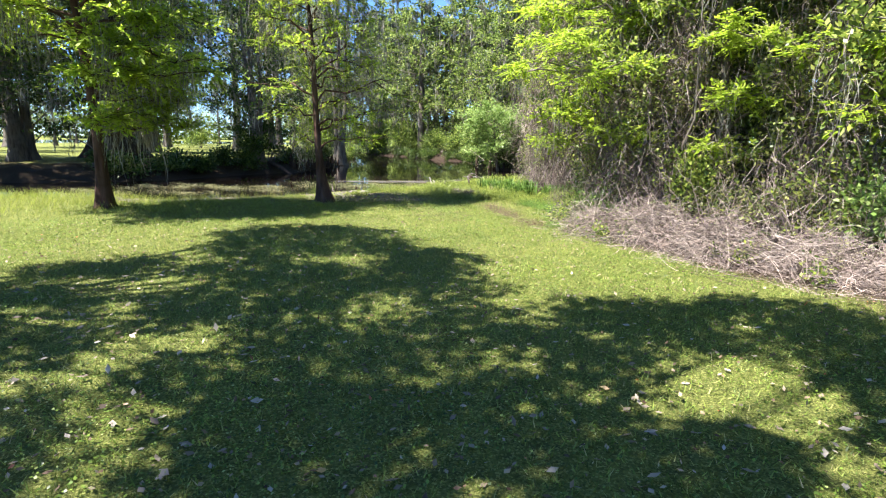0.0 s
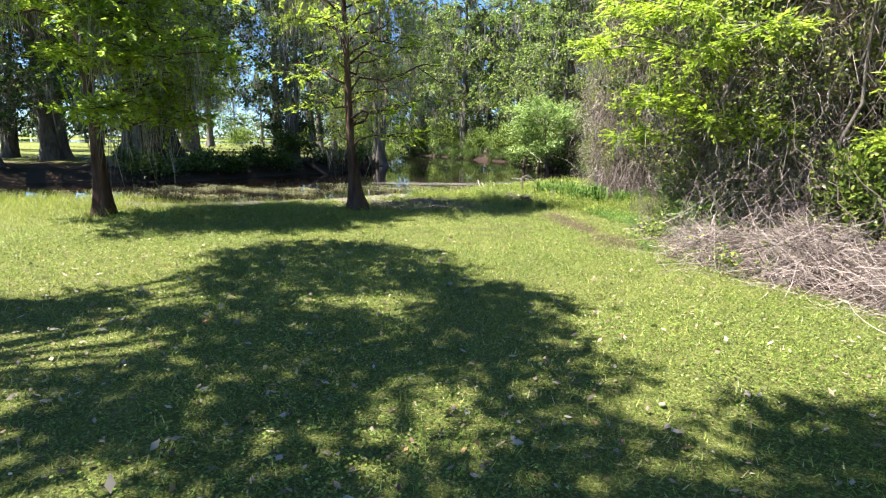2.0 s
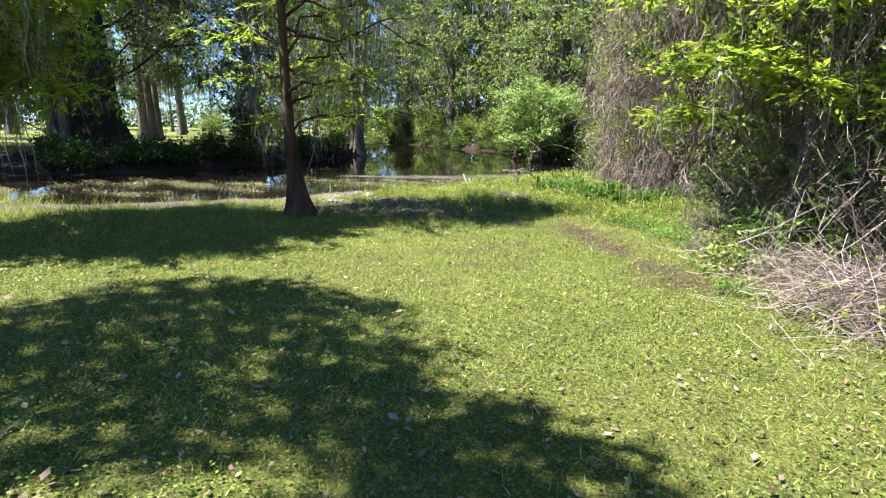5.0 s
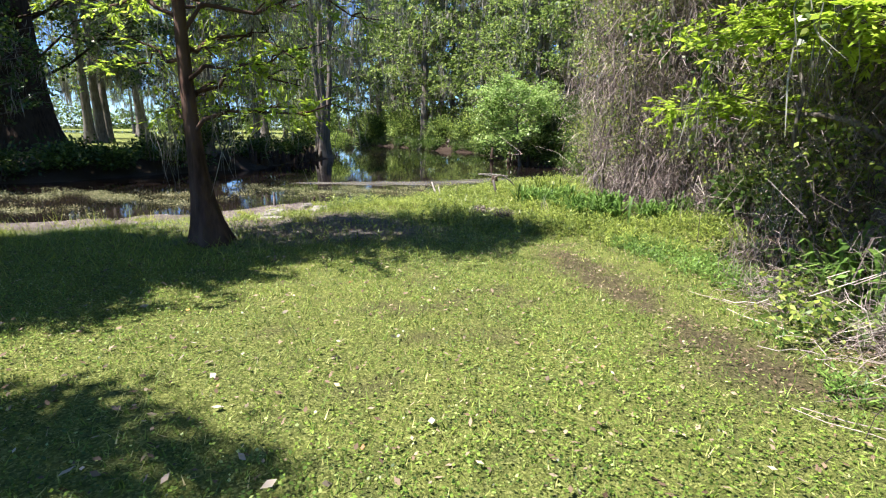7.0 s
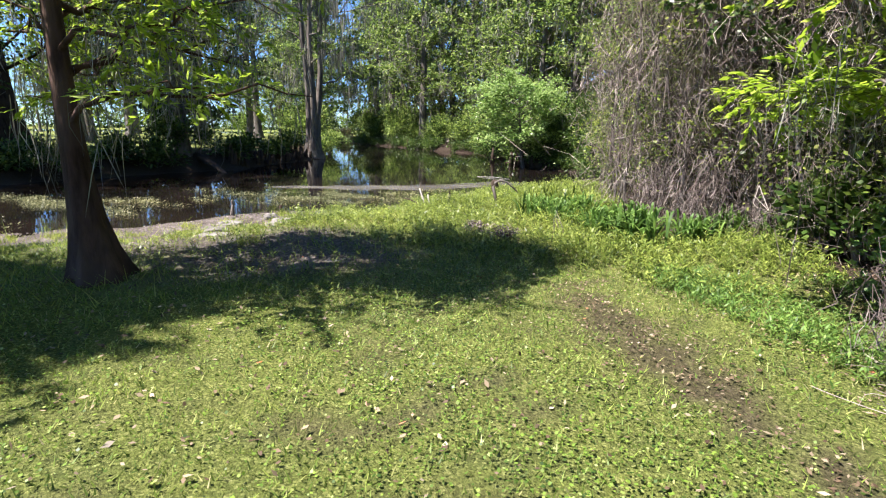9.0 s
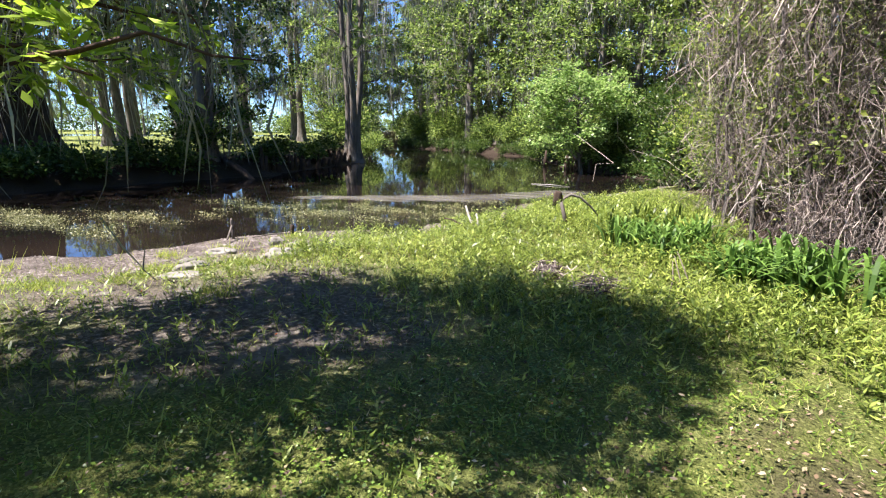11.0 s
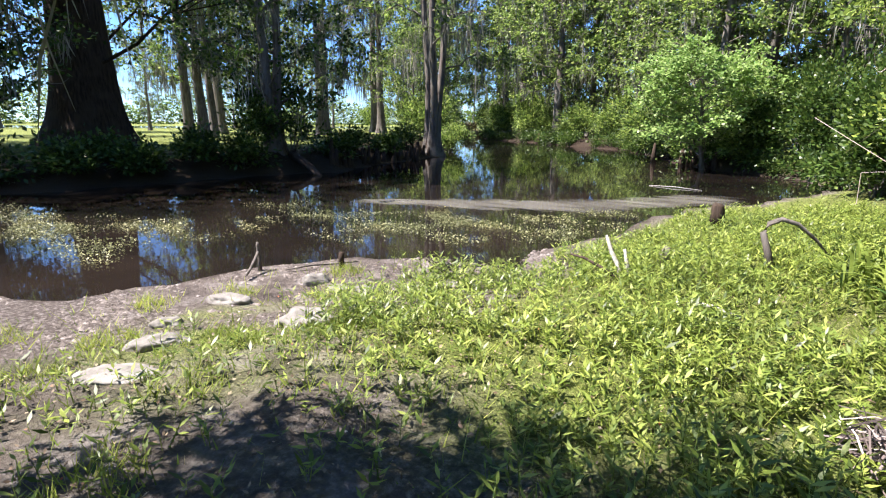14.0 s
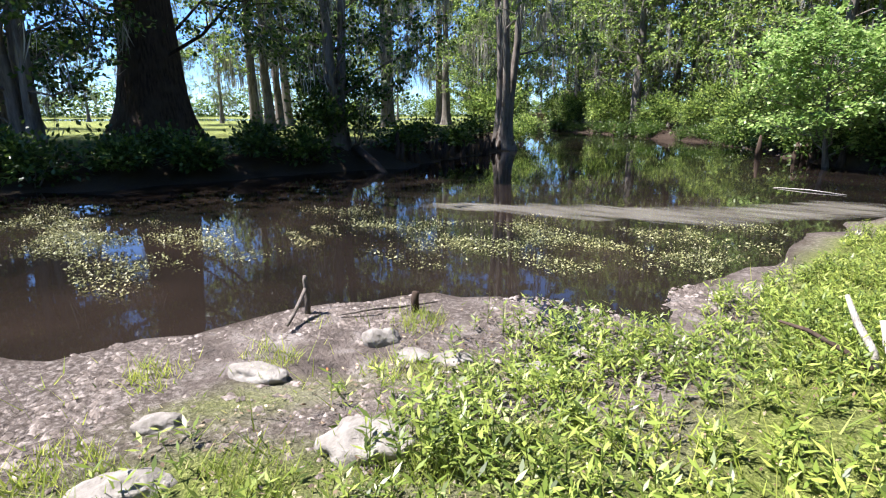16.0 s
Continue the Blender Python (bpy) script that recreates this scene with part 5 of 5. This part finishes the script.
for i in range(46):
    t = i / 45
    kx = np.interp(t, [0, 0.3, 0.6, 1], [-13.6, -14.3, -14.9, -16.2]) - 0.35 + rng.normal() * 0.25
    ky = np.interp(t, [0, 0.3, 0.6, 1], [30.5, 34.0, 38.0, 41.5]) + rng.normal() * 0.3
    h = 0.3 + 0.45 * rng.random()
    p = [(kx, ky, ground_z(kx, ky) - 0.15), (kx, ky, ground_z(kx, ky) + h * 0.5), (kx + 0.03, ky, ground_z(kx, ky) + h * 0.9), (kx + 0.03, ky, ground_z(kx, ky) + h)]
    make_branch("cypress_knee", p, [0.13, 0.085, 0.06, 0.025], WET_SHADE_WOOD, "dark pointed cypress knee on the creek bank", "knee", "cypress knees", 7)
for kx, ky, n in [(-17.3, 63.2, 7), (-3.2, 42.0, 8), (-2.6, 40.4, 6)]:
    for i in range(n):
        qx, qy, h = kx + rng.normal() * 0.8, ky + rng.normal() * 0.5, 0.4 + 0.5 * rng.random()
        p = [(qx, qy, ground_z(qx, qy) - 0.1), (qx, qy, max(ground_z(qx, qy), WATER_Z) + h * 0.5), (qx, qy, max(ground_z(qx, qy), WATER_Z) + h)]
        make_branch("cypress_knee", p, [0.16, 0.1, 0.04], WET_SHADE_WOOD, "dark pointed cypress knee at the water's edge", "knee", "cypress knees", 7)

strap_plant(-38.5, 86.5, 260, 2.6, REED, "beige clump of dry reeds on the far shore", "reeds", 0.05)
strap_plant(-36.8, 84.5, 160, 1.6, REED, "beige clump of dry reeds on the far shore", "reeds", 0.05)

# ---- fallen leaves ----
def fallen(name, x, y, size, label, mat=None):
    n = len(x)
    c = np.stack([x, y, land(x, y) + 0.012 + 0.03 * rng.random(n)], 1)
    u = scatter_dirs(n, 0.7) * (size * (0.5 + rng.random((n, 1))))
    w = side_of(unit(u), 0.6) * np.linalg.norm(u, axis=1)[:, None] * 0.25
    tagged(part(name, Geo().leaves(c, u, w), mat or LITTER), label, "leaves", kind="stuff")


x, y = field(10000, -6, 8, 1.5, 15)
m = lawn_mask(x, y)
fallen("fallen_leaves", x[m], y[m], 0.04, "dry brown leaves scattered on the lawn")
PALE_LEAF = leaf_material("bleached_leaf", [(0.0, (0.16, 0.12, 0.09)), (0.5, (0.28, 0.23, 0.19)), (0.9, (0.43, 0.38, 0.33)), (0.97, (0.5, 0.3, 0.1)), (1.0, (0.45, 0.12, 0.05))], 0.1, 0.6)
x, y = field(3400, -5, 8, 1.8, 13)
m = lawn_mask(x, y) & (rng.random(len(x)) < np.clip(1.25 - 0.1 * y, 0.12, 1))
fallen("fallen_oak_leaves", x[m], y[m], 0.062, "pale curled oak leaves lying on the lawn", PALE_LEAF)
x, y = field(36000, 1.0, 9, 7.5, 20)
m = ((x > edge(y) - 0.45 + rng.normal(size=len(x)) * 0.15) & (x < edge(y) + 2.0)) | (dirt(x, y) > rng.random(len(x)))
fallen("leaf_litter", x[m], y[m], 0.028, "brown leaf litter and twigs under the thicket")

x, y = field(9000, -4.5, 3.5, 15, 22)
m = (shore(x, y)[0] > 0.5) & (x < edge(y))
fallen("dead_leaves", x[m], y[m], 0.026, "dry brown leaf scraps lying among the weeds")

# low tufts on the mud and sprouts in the worn ground
x, y = field(2600, -7.5, -2.6, 16.6, 20.8)
d, far = shore(x, y)
spot = np.sin(x * 4.3 + np.sin(y * 3)) * np.sin(y * 5.1 + x * 1.2)
m = (d > 0.55) & (spot > 0.45)
xx = np.repeat(x[m], 9) + rng.normal(size=9 * m.sum()) * 0.035
yy = np.repeat(y[m], 9) + rng.normal(size=9 * m.sum()) * 0.035
blades("mud_tufts", xx, yy, 0.05 + 0.08 * rng.random(len(xx)), 0.004, TALL, "bright grass tufts sprouting from the mud", 0.8)
x, y = field(650, -4.5, 0.5, 15.2, 18.6)
weeds("sprouts", x, y, 0.04 + 0.1 * rng.random(len(x)), 0.07, WEED, "scattered weed sprouts in worn shaded ground", 5)

# clods of drying mud along the water's edge
MUD = material("clod_mud", (0.2, 0.165, 0.14), 0.95, 0.15)
_n = noise_tex(MUD, 9.0, 6.0, 0.7)
link(MUD, ramp(MUD, _n, [(0.3, (0.05, 0.04, 0.034)), (0.5, (0.13, 0.108, 0.095)), (0.75, (0.36, 0.32, 0.295))]), MUD.node_tree.nodes["Principled BSDF"].inputs["Base Color"])
x, y = field(34000, -9, -2.6, 16.2, 23)
d, far = shore(x, y)
m = (~far) & (d > 0.02) & (d < 2.3) & (rng.random(len(x)) < np.clip(1.3 - d / 2.3, 0.1, 1)) & (np.sin(x * 3.1 + 1.4 * np.sin(y * 2.7)) + rng.normal(size=len(x)) * 0.6 > 0)
x, y = x[m], y[m]
n = len(x)
octa = np.array([(1, 0, 0), (0, 1, 0), (-1, 0, 0), (0, -1, 0), (0, 0, 1)], float)
r = 0.01 + 0.03 * rng.random(n) ** 2.5
a = rng.random(n) * 6.28
q = octa[None] * np.stack([r * (0.8 + 0.6 * rng.random(n)), r, r * 0.45], 1)[:, None, :] * (0.75 + 0.5 * rng.random((n, 5, 1)))
v = np.stack([q[..., 0] * np.cos(a)[:, None] - q[..., 1] * np.sin(a)[:, None], q[..., 0] * np.sin(a)[:, None] + q[..., 1] * np.cos(a)[:, None], q[..., 2]], -1) + np.stack([x, y, land(x, y) - 0.002], 1)[:, None, :]
f = (np.arange(n)[:, None, None] * 5 + np.array([(0, 1, 4), (1, 2, 4), (2, 3, 4), (3, 0, 4)])[None]).reshape(-1, 3)
tagged(part("mud_clods", Geo().add(v, f), MUD), "crumbly clods of drying mud by the water", "mud", kind="stuff")
